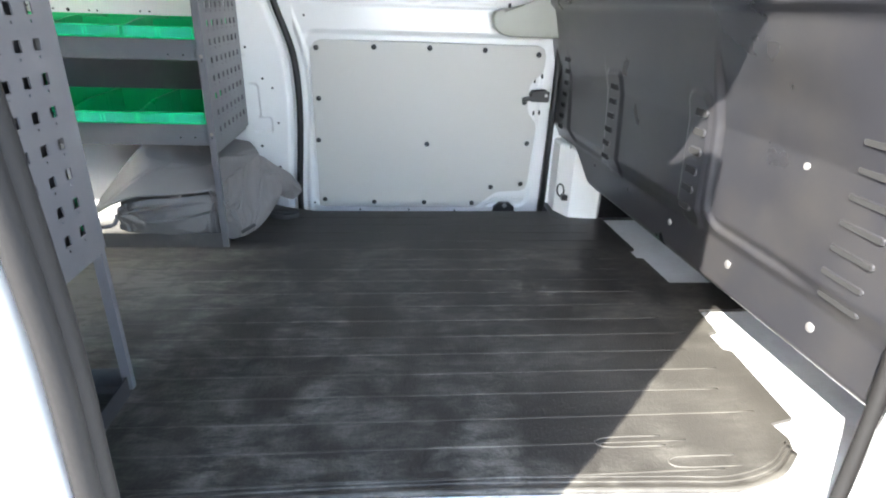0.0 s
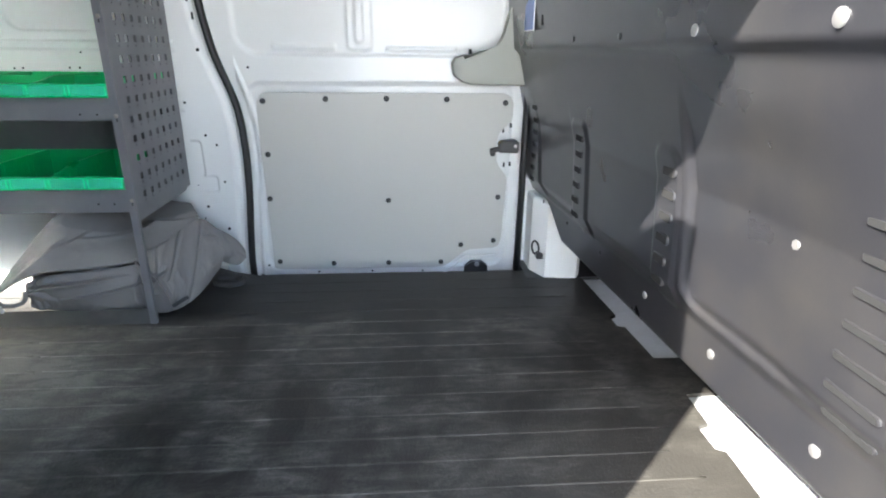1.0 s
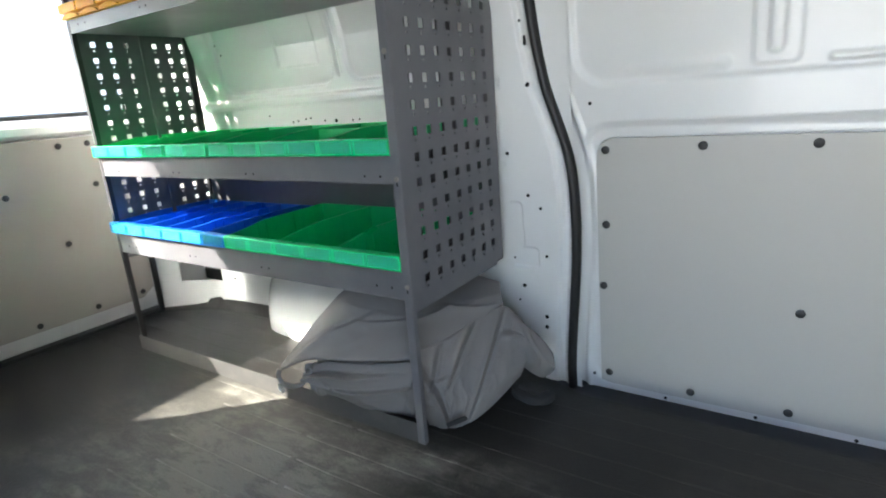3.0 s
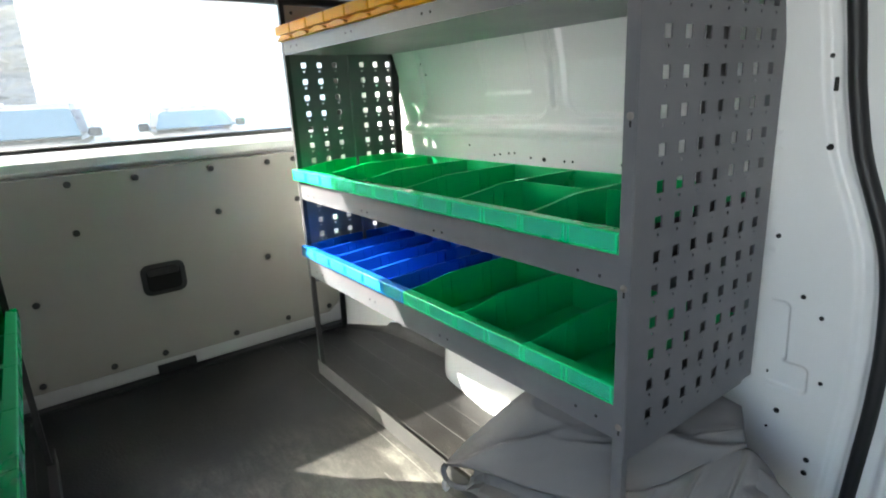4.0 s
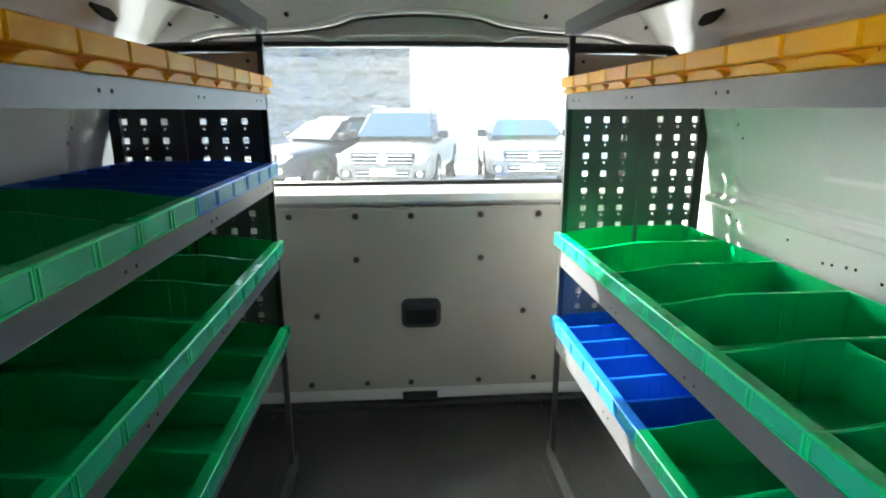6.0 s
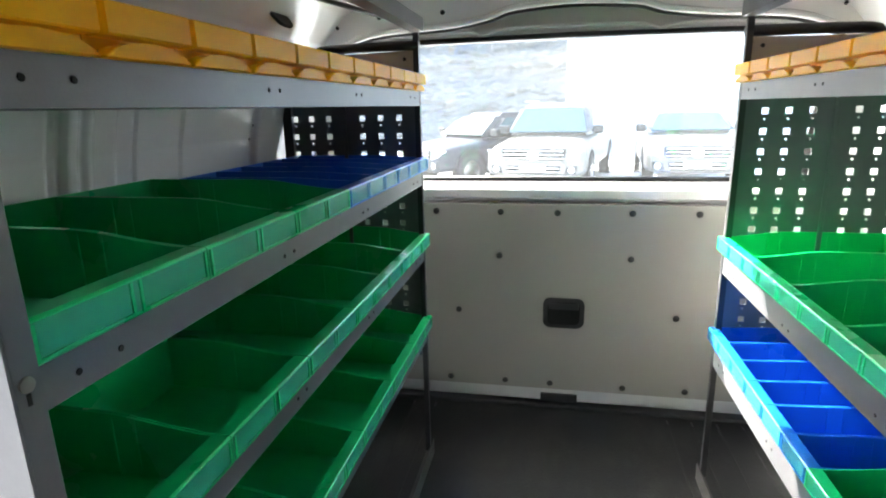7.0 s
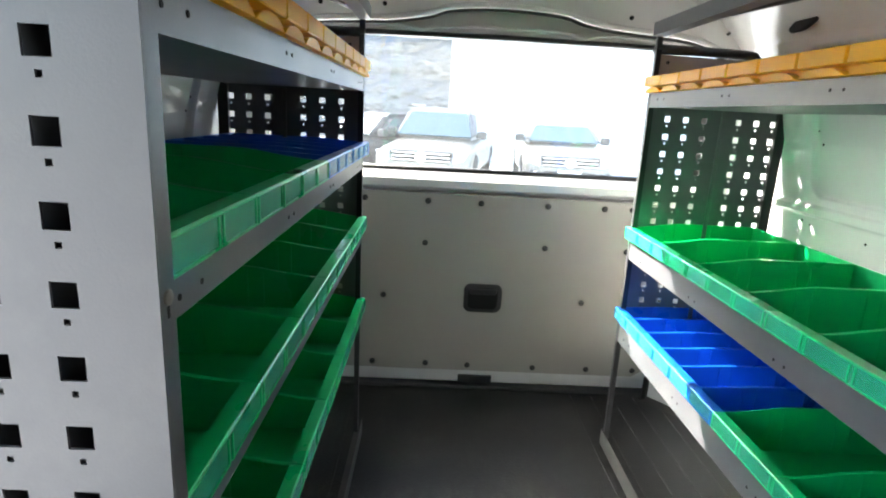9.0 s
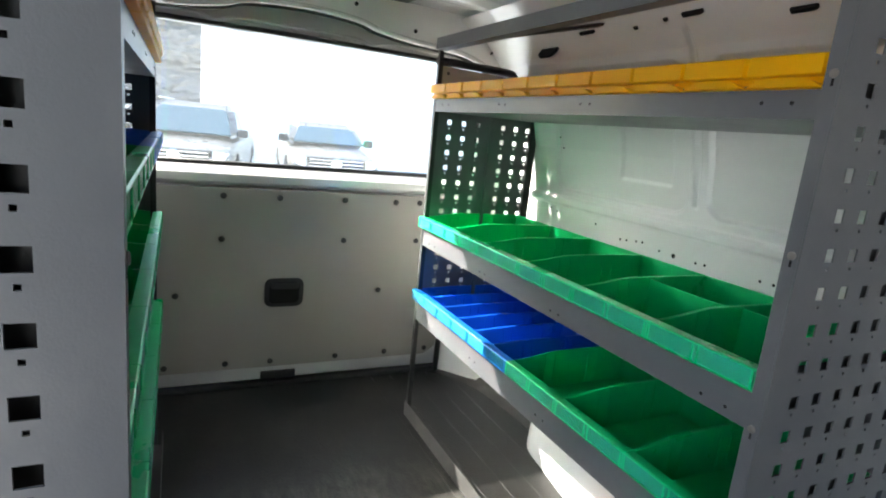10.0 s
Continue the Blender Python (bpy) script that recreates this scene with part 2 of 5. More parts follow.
_g.inputs["Roughness"].default_value = 0.0
_g.inputs["IOR"].default_value = 1.45
translucent(M_GLASS, (0.9, 0.92, 0.92), 0.012)      # a film of dust on the pane


# ---- mesh helpers ----
def box(bm, x0, x1, y0, y1, z0, z1, bevel=0.0):
    v = [bm.verts.new((x, y, z)) for x in (x0, x1) for y in (y0, y1) for z in (z0, z1)]
    fs = [bm.faces.new([v[i] for i in f]) for f in ((0, 1, 3, 2), (4, 6, 7, 5), (0, 4, 5, 1), (2, 3, 7, 6), (0, 2, 6, 4), (1, 5, 7, 3))]
    if bevel:
        es = list({e for f in fs for e in f.edges})
        bmesh.ops.bevel(bm, geom=es, offset=bevel, segments=2, profile=0.5, affect="EDGES")


def prism(bm, pts, axis, a, b, bevel=0.0):
    """A plate: the outline pts in the plane across axis, from a to b along it."""
    def at(p, w):
        return {"x": (w, p[0], p[1]), "y": (p[0], w, p[1]), "z": (p[0], p[1], w)}[axis]
    lo = [bm.verts.new(at(p, a)) for p in pts]
    hi = [bm.verts.new(at(p, b)) for p in pts]
    k = len(pts)
    fs = [bm.faces.new(lo), bm.faces.new(hi)]
    for i in range(k):
        fs.append(bm.faces.new((lo[i], lo[(i + 1) % k], hi[(i + 1) % k], hi[i])))
    if bevel:
        es = list({e for f in fs[:2] for e in f.edges})
        bmesh.ops.bevel(bm, geom=es, offset=bevel, segments=2, profile=0.5, affect="EDGES")


def disc(bm, centre, normal, r, h, n=12, dome=0.0):
    """A short cylinder on a surface, with a rounded cap if dome is given."""
    c, nrm = Vector(centre), Vector(normal).normalized()
    q = nrm.to_track_quat("Z", "Y")
    rings = [(r, 0.0), (r, h * (0.55 if dome else 1.0))] + ([(r * 0.72, h * 0.9)] if dome else [])
    prev = None
    for rad, z in rings:
        ring = [bm.verts.new(c + q @ Vector((rad * math.cos(2 * math.pi * i / n), rad * math.sin(2 * math.pi * i / n), z))) for i in range(n)]
        if prev:
            for i in range(n):
                bm.faces.new((prev[i], prev[(i + 1) % n], ring[(i + 1) % n], ring[i]))
        else:
            bm.faces.new(list(reversed(ring)))
        prev = ring
    bm.faces.new(prev)


def tube(bm, pts, r, n=8, flat=1.0):
    """A round bar along a line of points."""
    pts = [Vector(p) for p in pts]
    prev = None
    for i, p in enumerate(pts):
        d = (pts[min(i + 1, len(pts) - 1)] - pts[max(i - 1, 0)]).normalized()
        q = d.to_track_quat("Z", "Y") if prev is None else last.rotation_difference(d) @ q
        last = d
        ring = [bm.verts.new(p + q @ Vector((r * math.cos(2 * math.pi * k / n), r * flat * math.sin(2 * math.pi * k / n), 0))) for k in range(n)]
        if prev:
            for k in range(n):
                bm.faces.new((prev[k], prev[(k + 1) % n], ring[(k + 1) % n], ring[k]))
        else:
            bm.faces.new(ring)
        prev = ring
    bm.faces.new(prev)


def smooth_line(pts, per=6):
    """Points along a Catmull-Rom curve through pts."""
    pts = [Vector(p) for p in pts]
    out = []
    for i in range(len(pts) - 1):
        a, b, c, d = pts[max(i - 1, 0)], pts[i], pts[i + 1], pts[min(i + 2, len(pts) - 1)]
        for k in range(per):
            t = k / per
            out.append(0.5 * ((2 * b) + (c - a) * t + (2 * a - 5 * b + 4 * c - d) * t * t + (3 * b - a - 3 * c + d) * t ** 3))
    return out + [pts[-1]]


def rounded(x0, x1, y0, y1, r, n=5):
    """The outline of a rectangle with round corners."""
    out = []
    for cx, cy, a0 in ((x1 - r, y1 - r, 0), (x0 + r, y1 - r, 90), (x0 + r, y0 + r, 180), (x1 - r, y0 + r, 270)):
        for i in range(n + 1):
            a = radians(a0 + 90 * i / n)
            out.append((cx + r * math.cos(a), cy + r * math.sin(a)))
    return out


def mesh_of(bm, name, mat, smooth=False):
    bmesh.ops.recalc_face_normals(bm, faces=bm.faces)
    me = bpy.data.meshes.new(name)
    bm.to_mesh(me)
    bm.free()
    me.materials.append(mat)
    if smooth:
        me.polygons.foreach_set("use_smooth", [True] * len(me.polygons))
        if smooth == "auto":
            me.set_sharp_from_angle(angle=radians(40))
    return me


def part(name, bm, mat, parent=None, label="", smooth=False):
    ob = new(name, mesh_of(bm, name, mat, smooth))
    if parent:
        ob.parent = parent
    return tagged(ob, label)


def thing(name, at=None, label="", category="", group="", kind=""):
    ob = new(name)
    if at is not None:
        ob.matrix_world = at
    return tagged(ob, label, category, group, kind)


def bar(name, mat, parent, x0, x1, y0, y1, z0, z1, bevel=0.0, label=""):
    bm = bmesh.new()
    box(bm, x0, x1, y0, y1, z0, z1, bevel)
    return part(name, bm, mat, parent, label)


def grid_skin(name, us, ws, place, mat, parent=None, label=""):
    """A sheet of pressed metal: place(u, w) gives each point."""
    me = bpy.data.meshes.new(name)
    nu, nw = len(us), len(ws)
    verts = [place(u, w) for w in ws for u in us]
    faces = [(j * nu + i, j * nu + i + 1, (j + 1) * nu + i + 1, (j + 1) * nu + i) for j in range(nw - 1) for i in range(nu - 1)]
    me.from_pydata(verts, [], faces)
    me.materials.append(mat)
    me.polygons.foreach_set("use_smooth", [True] * len(me.polygons))
    me.update()
    ob = new(name, me)
    if parent:
        ob.parent = parent
    return tagged(ob, label)


def step(t):
    t = min(1.0, max(0.0, t))
    return t * t * (3 - 2 * t)


def rrect(u, w, u0, u1, w0, w1, r, soft):
    """1 inside a rounded rectangle, 0 outside, with a soft flank."""
    qx, qy = max(u0 + r - u, u - u1 + r, 0), max(w0 + r - w, w - w1 + r, 0)
    d = math.hypot(qx, qy) - r if (qx or qy) else -min(u - u0, u1 - u, w - w0, w1 - w)
    return step(0.5 - d / soft)


MID = 1.41                           # the van's middle line
_PZ = (-0.15, 0.0, 0.3, 0.65, 0.8, 1.0, 1.15, 1.26, 1.34, 1.40)
_PY = (2.365, 2.352, 2.330, 2.303, 2.290, 2.262, 2.222, 2.170, 2.095, 1.98)


def wall_y(z):
    return float(np.interp(z, _PZ, _PY))


def frange(a, b, d):
    k = max(1, round((b - a) / d))
    return [a + (b - a) * i / k for i in range(k + 1)]


# ---- structure: floor ----
floor = thing("floor", None, "black ribbed rubber mat on the van's metal floor", "floor", "", "structure")
bm = bmesh.new()
box(bm, -2.20, 1.45, 0.50, 2.12, -0.06, -0.010)
box(bm, -2.20, -0.45, 2.12, 2.36, -0.06, -0.010)
box(bm, -0.45, 0.70, 2.12, 2.183, -0.06, -0.010)
part("floor_plate", bm, M_FLOORMETAL, floor, "white painted metal floor plate")
bm = bmesh.new()
sill = [(-0.50, 0.60), (-0.42, 0.67)] + [(-0.40 + 0.1 * i, 0.68 + 0.012 * math.sin(i * 0.35)) for i in range(12)] + [(0.80, 0.70), (0.87, 0.755)]
front = [(0.885, 0.80), (0.875, 0.845), (0.935, 0.86), (0.945, 1.12), (0.925, 1.13), (0.925, 1.205), (0.955, 1.215), (0.962, 1.335),
         (1.16, 1.34), (1.16, 1.51), (0.955, 1.512), (0.945, 1.70), (0.922, 1.708), (0.922, 1.775), (0.945, 1.785), (0.93, 2.105), (0.79, 2.112)]
rear = [(0.745, 2.19), (-0.28, 2.185), (-0.40, 2.23), (-0.50, 2.30), (-2.14, 2.30), (-2.14, 0.52), (-0.50, 0.52)]
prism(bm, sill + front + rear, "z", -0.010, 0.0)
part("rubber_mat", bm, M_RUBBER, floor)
bm = bmesh.new()
box(bm, 0.72, 1.32, 2.108, 2.40, -0.06, 0.002)
box(bm, 1.10, 1.30, 1.45, 2.108, -0.009, 0.10, 0.01)
part("corner_cover", bm, M_BLACKPL, floor, "black plastic cover in the corner")


def floor_rib(x0, x1, y, seed):
    """A low moulded rib, not quite straight, worn flatter in places."""
    xs = frange(x0, x1, 0.035)
    off = [y + 0.0028 * noise.noise(Vector((x * 2.2, seed * 7.3, 0))) + 0.001 * noise.noise(Vector((x * 11, seed * 3.1, 5))) for x in xs]
    half = [0.0024 + 0.0012 * noise.noise(Vector((x * 6, seed * 1.7, 9))) for x in xs]
    bm = bmesh.new()
    rows = []
    for x, o, h in zip(xs, off, half):
        top = 0.0012 + 0.0009 * noise.noise(Vector((x * 4, seed, 2)))
        rows.append([bm.verts.new((x, o - h - 0.002, -0.001)), bm.verts.new((x, o - h * 0.6, top)), bm.verts.new((x, o + h * 0.6, top)), bm.verts.new((x, o + h + 0.002, -0.001))])
    for p, q in zip(rows, rows[1:]):
        for k in range(3):
            bm.faces.new((p[k], p[k + 1], q[k + 1], q[k]))
    bm.faces.new(rows[0])
    bm.faces.new(rows[-1])
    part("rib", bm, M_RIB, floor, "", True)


for i, y in enumerate([0.56 + 0.0815 * i for i in range(21)]):
    x1 = 0.86 if 0.82 < y < 2.1 else (0.70 if y < 2.15 else -0.55)
    if y < 0.72:
        x1 = -0.55
    if x1 > 0:
        floor_rib(-0.72 - 0.05 * (i % 3), x1 - 0.04 * (i % 2), y, i)
    floor_rib(-1.16 + 0.07 * (i % 2) if 1.0 < y < 1.78 else -2.10, -0.74 - 0.05 * (i % 3), y, i + 40)

for inset, r in ((0.004, 0.007), (0.022, 0.003), (0.034, 0.0022)):
    bm = bmesh.new()
    tube(bm, smooth_line([(x, y + inset, 0.0) for x, y in sill[1:]], 4), r, 8, 0.6)
    part("edge_lip", bm, M_RIB, floor, "worn raised edge of the rubber mat", True)
for x, y in ((0.47, 0.805), (0.60, 0.745)):
    bm = bmesh.new()
    tube(bm, smooth_line([(x + 0.14, y - 0.014, 0.0), (x + 0.03, y - 0.014, 0.0), (x, y - 0.007, 0.0), (x, y + 0.007, 0.0), (x + 0.03, y + 0.014, 0.0), (x + 0.14, y + 0.014, 0.0)], 4), 0.0022, 6)
    part("rib", bm, M_RIB, floor, "", True)

# door sills on both sides
bm = bmesh.new()
box(bm, -0.46, 0.90, 0.40, 0.72, -0.16, -0.035, 0.02)
tagged(part("sill_near", bm, M_FLOORMETAL), "pale painted metal step sill of the open side door", "sill", "", "structure")
bm = bmesh.new()
box(bm, -0.46, 0.80, 2.12, 2.40, -0.20, -0.065, 0.01)
tagged(part("sill_far", bm, M_BLACKPL), "black plastic step sill below the closed side door", "sill", "", "structure")


# ---- structure: side walls of the load space ----
def far_body(u, w):
    y = wall_y(w) - 0.03
    d = -0.013 * rrect(u, w, -1.665, -1.105, 0.862, 1.235, 0.05, 0.008)
    d -= 0.006 * rrect(u, w, -1.084, -1.070, 0.885, 1.30, 0.006, 0.006)
    d -= 0.013 * rrect(u, w, -1.045, -0.60, 0.868, 1.235, 0.05, 0.008)
    d -= 0.005 * rrect(u, w, -1.36, -1.17, 0.93, 1.20, 0.004, 0.008)
    d += 0.012 * (step((w - 0.805) / 0.009) - step((w - 0.832) / 0.009))
    d += 0.006 * (step((w - 0.60) / 0.012) - step((w - 0.64) / 0.012))
    return y - d


def near_body(u, w):
    d = 0.0
    for x, half in ((-1.022, 0.003), (-1.22, 0.003), (-1.655, 0.004), (-1.105, 0.003)):
        d += 0.006 * rrect(u, w, x - half, x + half, 0.885, 1.24, 0.003, 0.006)
    return 2 * MID - far_body(u, w) - d


for name, fn, sgn in (("wall_far", far_body, 1), ("wall_near", near_body, -1)):
    wall = thing(name, None, "white painted pressed-metal side wall of the van", "wall", "", "structure")
    grid_skin("side_panel", frange(-2.06, -0.52, 0.0045), frange(-0.02, 1.40, 0.0045), lambda u, w, f=fn: (u, f(u, w), w), M_WHITE, wall)
    bm = bmesh.new()
    y0 = 2.42 if sgn > 0 else 2 * MID - 2.42
    box(bm, -2.10, -0.50, min(y0, y0 + 0.01 * sgn), max(y0, y0 + 0.01 * sgn), -0.3, 1.40)
    part("outer_panel", bm, M_WHITE, wall)
    for x, z in ((-1.335, 0.750), (-1.309, 0.753), (-1.270, 0.758), (-1.246, 0.760), (-1.182, 0.750), (-1.131, 0.748), (-1.058, 0.747), (-1.030, 0.748),
                 (-0.878, 0.750), (-0.845, 0.750), (-0.830, 0.800), (-1.690, 0.790), (-1.655, 0.782), (-1.66, 1.035), (-1.645, 1.00), (-1.45, 0.775)):
        bm = bmesh.new()
        y = fn(x, z)
        disc(bm, (x, y + 0.001 * sgn, z), (0, -sgn, 0), 0.0036 if x != -1.131 else 0.0065, 0.002, 10)
        part("hole", bm, M_HOLE, wall)


for sgn in (1, -1):
    up = bpy.data.objects["wall_far" if sgn > 0 else "wall_near"]
    for x, z, a, c in ((-1.60, 1.295, 0.042, 0.034), (-1.04, 1.322, 0.028, 0.010), (-1.95, 1.31, 0.010, 0.010), (-1.12, 1.318, 0.006, 0.006), (-1.22, 1.312, 0.006, 0.006), (-1.40, 1.32, 0.030, 0.008),
                       (-0.80, 1.30, 0.026, 0.010)):
        y = far_body(x, z) if sgn > 0 else near_body(x, z)
        bm = bmesh.new()
        prism(bm, rounded(-a, a, -c, c, min(a, c) * 0.7, 4), "y", -0.004, 0.004)
        p = part("pocket", bm, M_HOLE, up)
        p.matrix_world = Matrix.Translation((x, y, z)) @ pose(0, 0, 0, -38 * sgn, 0, 0)


# pillar between shelf and side door, far side
_EZ = (-0.15, 0.0, 0.10, 0.32, 0.44, 0.55, 0.63, 0.69, 0.80, 0.92, 1.05, 1.40)
_EX = (-0.355, -0.357, -0.350, -0.331, -0.326, -0.329, -0.338, -0.356, -0.393, -0.411, -0.420, -0.425)


def edge_x(z):
    """The rear edge of the side door, which swings back above the middle."""
    return float(np.interp(z, _EZ, _EX))


def pillar(u, w):
    y = wall_y(w) - 0.02
    e = edge_x(w)
    d = 0.009 * rrect(u, w, -0.70, -0.488, 0.362, 0.495, 0.012, 0.007) + 0.009 * rrect(u, w, -0.70, -0.446, 0.30, 0.362, 0.012, 0.007)
    d += 0.010 * step((u - e + 0.055) / 0.014)
    d -= 0.012 * step((u - e + 0.030) / 0.014)
    d += 0.010 * rrect(u, w, -0.70, -0.535, 0.69, 1.35, 0.05, 0.02)
    return y + d - 0.004


pil = thing("pillar_far", None, "white painted metal pillar beside the side door", "pillar", "", "structure")
grid_skin("pillar_skin", frange(-0.53, -0.33, 0.003), frange(-0.10, 1.40, 0.004), lambda u, w: (u, pillar(u, w), w), M_WHITE, pil)
for x, z, r in ((-0.446, 0.812, 0.006), (-0.519, 0.634, 0.005), (-0.465, 0.517, 0.005), (-0.430, 0.481, 0.0045), (-0.420, 0.340, 0.0045), (-0.526, 0.325, 0.004), (-0.496, 0.242, 0.006),
                (-0.430, 0.150, 0.006), (-0.432, 0.116, 0.006), (-0.528, 0.192, 0.003), (-0.514, 0.194, 0.003), (-0.456, 0.967, 0.004)):
    bm = bmesh.new()
    disc(bm, (x, pillar(x, z) + 0.001, z), (0, -1, 0), r, 0.003, 10)
    part("hole", bm, M_HOLE, pil)
bm = bmesh.new()
prism(bm, rounded(-0.450, -0.443, 0.908, 0.932, 0.002, 2), "y", pillar(-0.447, 0.92) - 0.002, pillar(-0.447, 0.92) + 0.01)
part("slot", bm, M_HOLE, pil)
bm = bmesh.new()
seal = [(edge_x(z), wall_y(z) - 0.032, z) for z in frange(-0.10, 1.36, 0.02)]
for _ in range(3):
    seal = [seal[0]] + [tuple((p[k] + 2 * q[k] + r[k]) / 4 for k in range(3)) for p, q, r in zip(seal, seal[1:], seal[2:])] + [seal[-1]]
tube(bm, seal, 0.013, 10, 1.2)
tagged(part("door_seal", bm, M_BLACK, None, "", True), "black rubber door seal along the pillar edge", "seal", "", "structure")


# ---- structure: closed side door, far side ----
def door_skin(u, w):
    y = wall_y(w) + 0.0
    d = 0.010 * rrect(u, w, -0.325, 0.625, 0.80, 1.36, 0.08, 0.016)
    d -= 0.005 * (rrect(u, w, 0.092, 0.120, 0.84, 1.45, 0.013, 0.010) + rrect(u, w, 0.062, 0.150, 0.815, 1.45, 0.02, 0.010) * 0.7)
    d -= 0.006 * rrect(u, w, -0.20, 0.02, 0.815, 0.835, 0.01, 0.012)
    d -= 0.006 * rrect(u, w, 0.20, 0.45, 0.812, 0.826, 0.006, 0.012)
    d += 0.010 * rrect(u, w, -0.302, 0.665, -0.035, 0.700, 0.05, 0.018)
    d += 0.012 * step((edge_x(w) + 0.036 - u) / 0.014)
    d -= 0.004 * (step((u - edge_x(w) - 0.034) / 0.006) - step((u - edge_x(w) - 0.046) / 0.006))
    return y + d


door = thing("door_far", None, "closed white sliding side door with a grey hardboard lining", "door", "", "structure")
grid_skin("door_skin", frange(-0.42, 0.715, 0.005), frange(-0.09, 1.40, 0.006), lambda u, w: (u, door_skin(u, w), w), M_WHITE, door)
bm = bmesh.new()
box(bm, -0.50, 0.80, 2.43, 2.45, -0.3, 1.40)
part("outer_panel", bm, M_WHITE, door)
# lining board: follows the lean of the door
LEAN_A = math.atan2(0.049, 0.65)
lining_m = Matrix.Translation((0, 2.352, 0)) @ pose(0, 0, 0, math.degrees(LEAN_A), 0, 0)
outline = [(-0.276, -0.030), (-0.250, -0.037), (0.33, -0.037), (0.405, -0.037), (0.425, -0.032), (0.505, 0.035), (0.525, 0.042), (0.62, 0.045),
           (0.642, 0.055), (0.652, 0.08), (0.662, 0.335), (0.655, 0.360), (0.625, 0.395), (0.615, 0.42), (0.615, 0.51), (0.625, 0.53), (0.665, 0.565),
           (0.67, 0.59), (0.67, 0.635), (0.66, 0.66), (0.635, 0.672), (-0.235, 0.672), (-0.258, 0.662), (-0.272, 0.64), (-0.275, 0.60)]
bm = bmesh.new()
prism(bm, outline, "y", -0.011, -0.006, 0.0015)
lining = part("lining_board", bm, M_BOARD, door, "light grey hardboard lining")
lining.matrix_world = lining_m
for x, z in ((-0.250, 0.642), (-0.025, 0.650), (0.196, 0.652), (0.418, 0.650), (0.639, 0.638), (-0.252, 0.445), (-0.263, 0.270), (0.194, 0.259), (0.630, 0.268),
             (-0.252, 0.000), (-0.035, -0.012), (0.189, -0.013), (0.406, -0.014), (0.487, 0.063), (0.622, 0.080), (0.600, 0.445)):
    bm = bmesh.new()
    disc(bm, (x, -0.011, z), (0, -1, 0), 0.0105, 0.006, 14, 1)
    b = part("bolt", bm, M_BLACKPL, lining, "black plastic push rivet", "auto")
for x, z in ((-0.30, -0.022), (-0.10, -0.055), (0.12, -0.055), (0.33, -0.058), (-0.29, 0.755)):
    bm = bmesh.new()
    disc(bm, (x, door_skin(x, z) + 0.001, z), (0, -1, 0), 0.0045, 0.003, 10)
    part("hole", bm, M_HOLE, door)
for x, z in ((0.668, 0.55), (0.672, 0.40), (0.640, 0.53), (0.650, 0.395)):
    bm = bmesh.new()
    y = door_skin(x, z)
    box(bm, x - 0.004, x + 0.004, y - 0.002, y + 0.006, z - 0.009, z + 0.009, 0.001)
    part("slot", bm, M_HOLE, door)
bm = bmesh.new()
y = door_skin(0.66, 0.72)
box(bm, 0.655, 0.685, y - 0.0025, y + 0.006, 0.708, 0.716, 0.001)
part("slot", bm, M_HOLE, door)
# latch
bm = bmesh.new()
prism(bm, [(0.622, 0.452), (0.69, 0.450), (0.695, 0.458), (0.695, 0.492), (0.68, 0.500), (0.628, 0.496), (0.618, 0.485)], "y", 2.268, 2.312, 0.005)
latch = part("latch", bm, M_BLACKPL, door, "black door latch")
bm = bmesh.new()
prism(bm, [(0.588, 0.448), (0.625, 0.455), (0.625, 0.472), (0.588, 0.464)], "y", 2.280, 2.308, 0.003)
part("latch_arm", bm, M_BLACKPL, latch)
bm = bmesh.new()
disc(bm, (0.592, 2.282, 0.456), (0, -1, 0), 0.008, 0.006, 12, 1)
part("latch_pin", bm, M_BLACKPL, latch)
bm = bmesh.new()
disc(bm, (0.680, 2.268, 0.478), (0, -1, 0), 0.006, 0.004, 10)
part("latch_screw", bm, M_STEEL, latch)
# lower fixing with black opening
bm = bmesh.new()
prism(bm, [(0.50, -0.075), (0.505, -0.03), (0.53, -0.008), (0.575, -0.008), (0.60, -0.03), (0.605, -0.075)], "y", 2.325, 2.345, 0.004)
low = part("roller_cover", bm, M_BLACKPL, door, "black roller opening")
bm = bmesh.new()
disc(bm, (0.555, 2.325, -0.022), (0, -1, 0), 0.010, 0.004, 12)
part("roller_bolt", bm, M_STEEL, low)
# ridge around the roller pocket
bm = bmesh.new()
tube(bm, smooth_line([(0.40, 2.338, -0.075), (0.45, 2.336, -0.04), (0.50, 2.332, 0.005), (0.53, 2.330, 0.013), (0.64, 2.328, 0.016)], 4), 0.004, 6)
part("pressing", bm, M_WHITE, door, "", True)
# rail trim at the upper front corner of the door
bm = bmesh.new()
trim = [(0.430, 0.775), (0.437, 0.735), (0.465, 0.712), (0.50, 0.702), (0.70, 0.700), (0.70, 1.36), (0.648, 1.36), (0.632, 0.95), (0.625, 0.86), (0.60, 0.822), (0.56, 0.805),
        (0.47, 0.805), (0.44, 0.795)]
prism(bm, trim, "y", 2.215, 2.275, 0.016)
tr = part("rail_trim", bm, M_TRIM, door, "grey-beige plastic rail cover", "auto")
bm = bmesh.new()
disc(bm, (0.495, 2.24, 0.803), (0, 0, 1), 0.006, 0.022, 8, 1)
part("trim_pin", bm, M_BLACKPL, tr)
bm = bmesh.new()
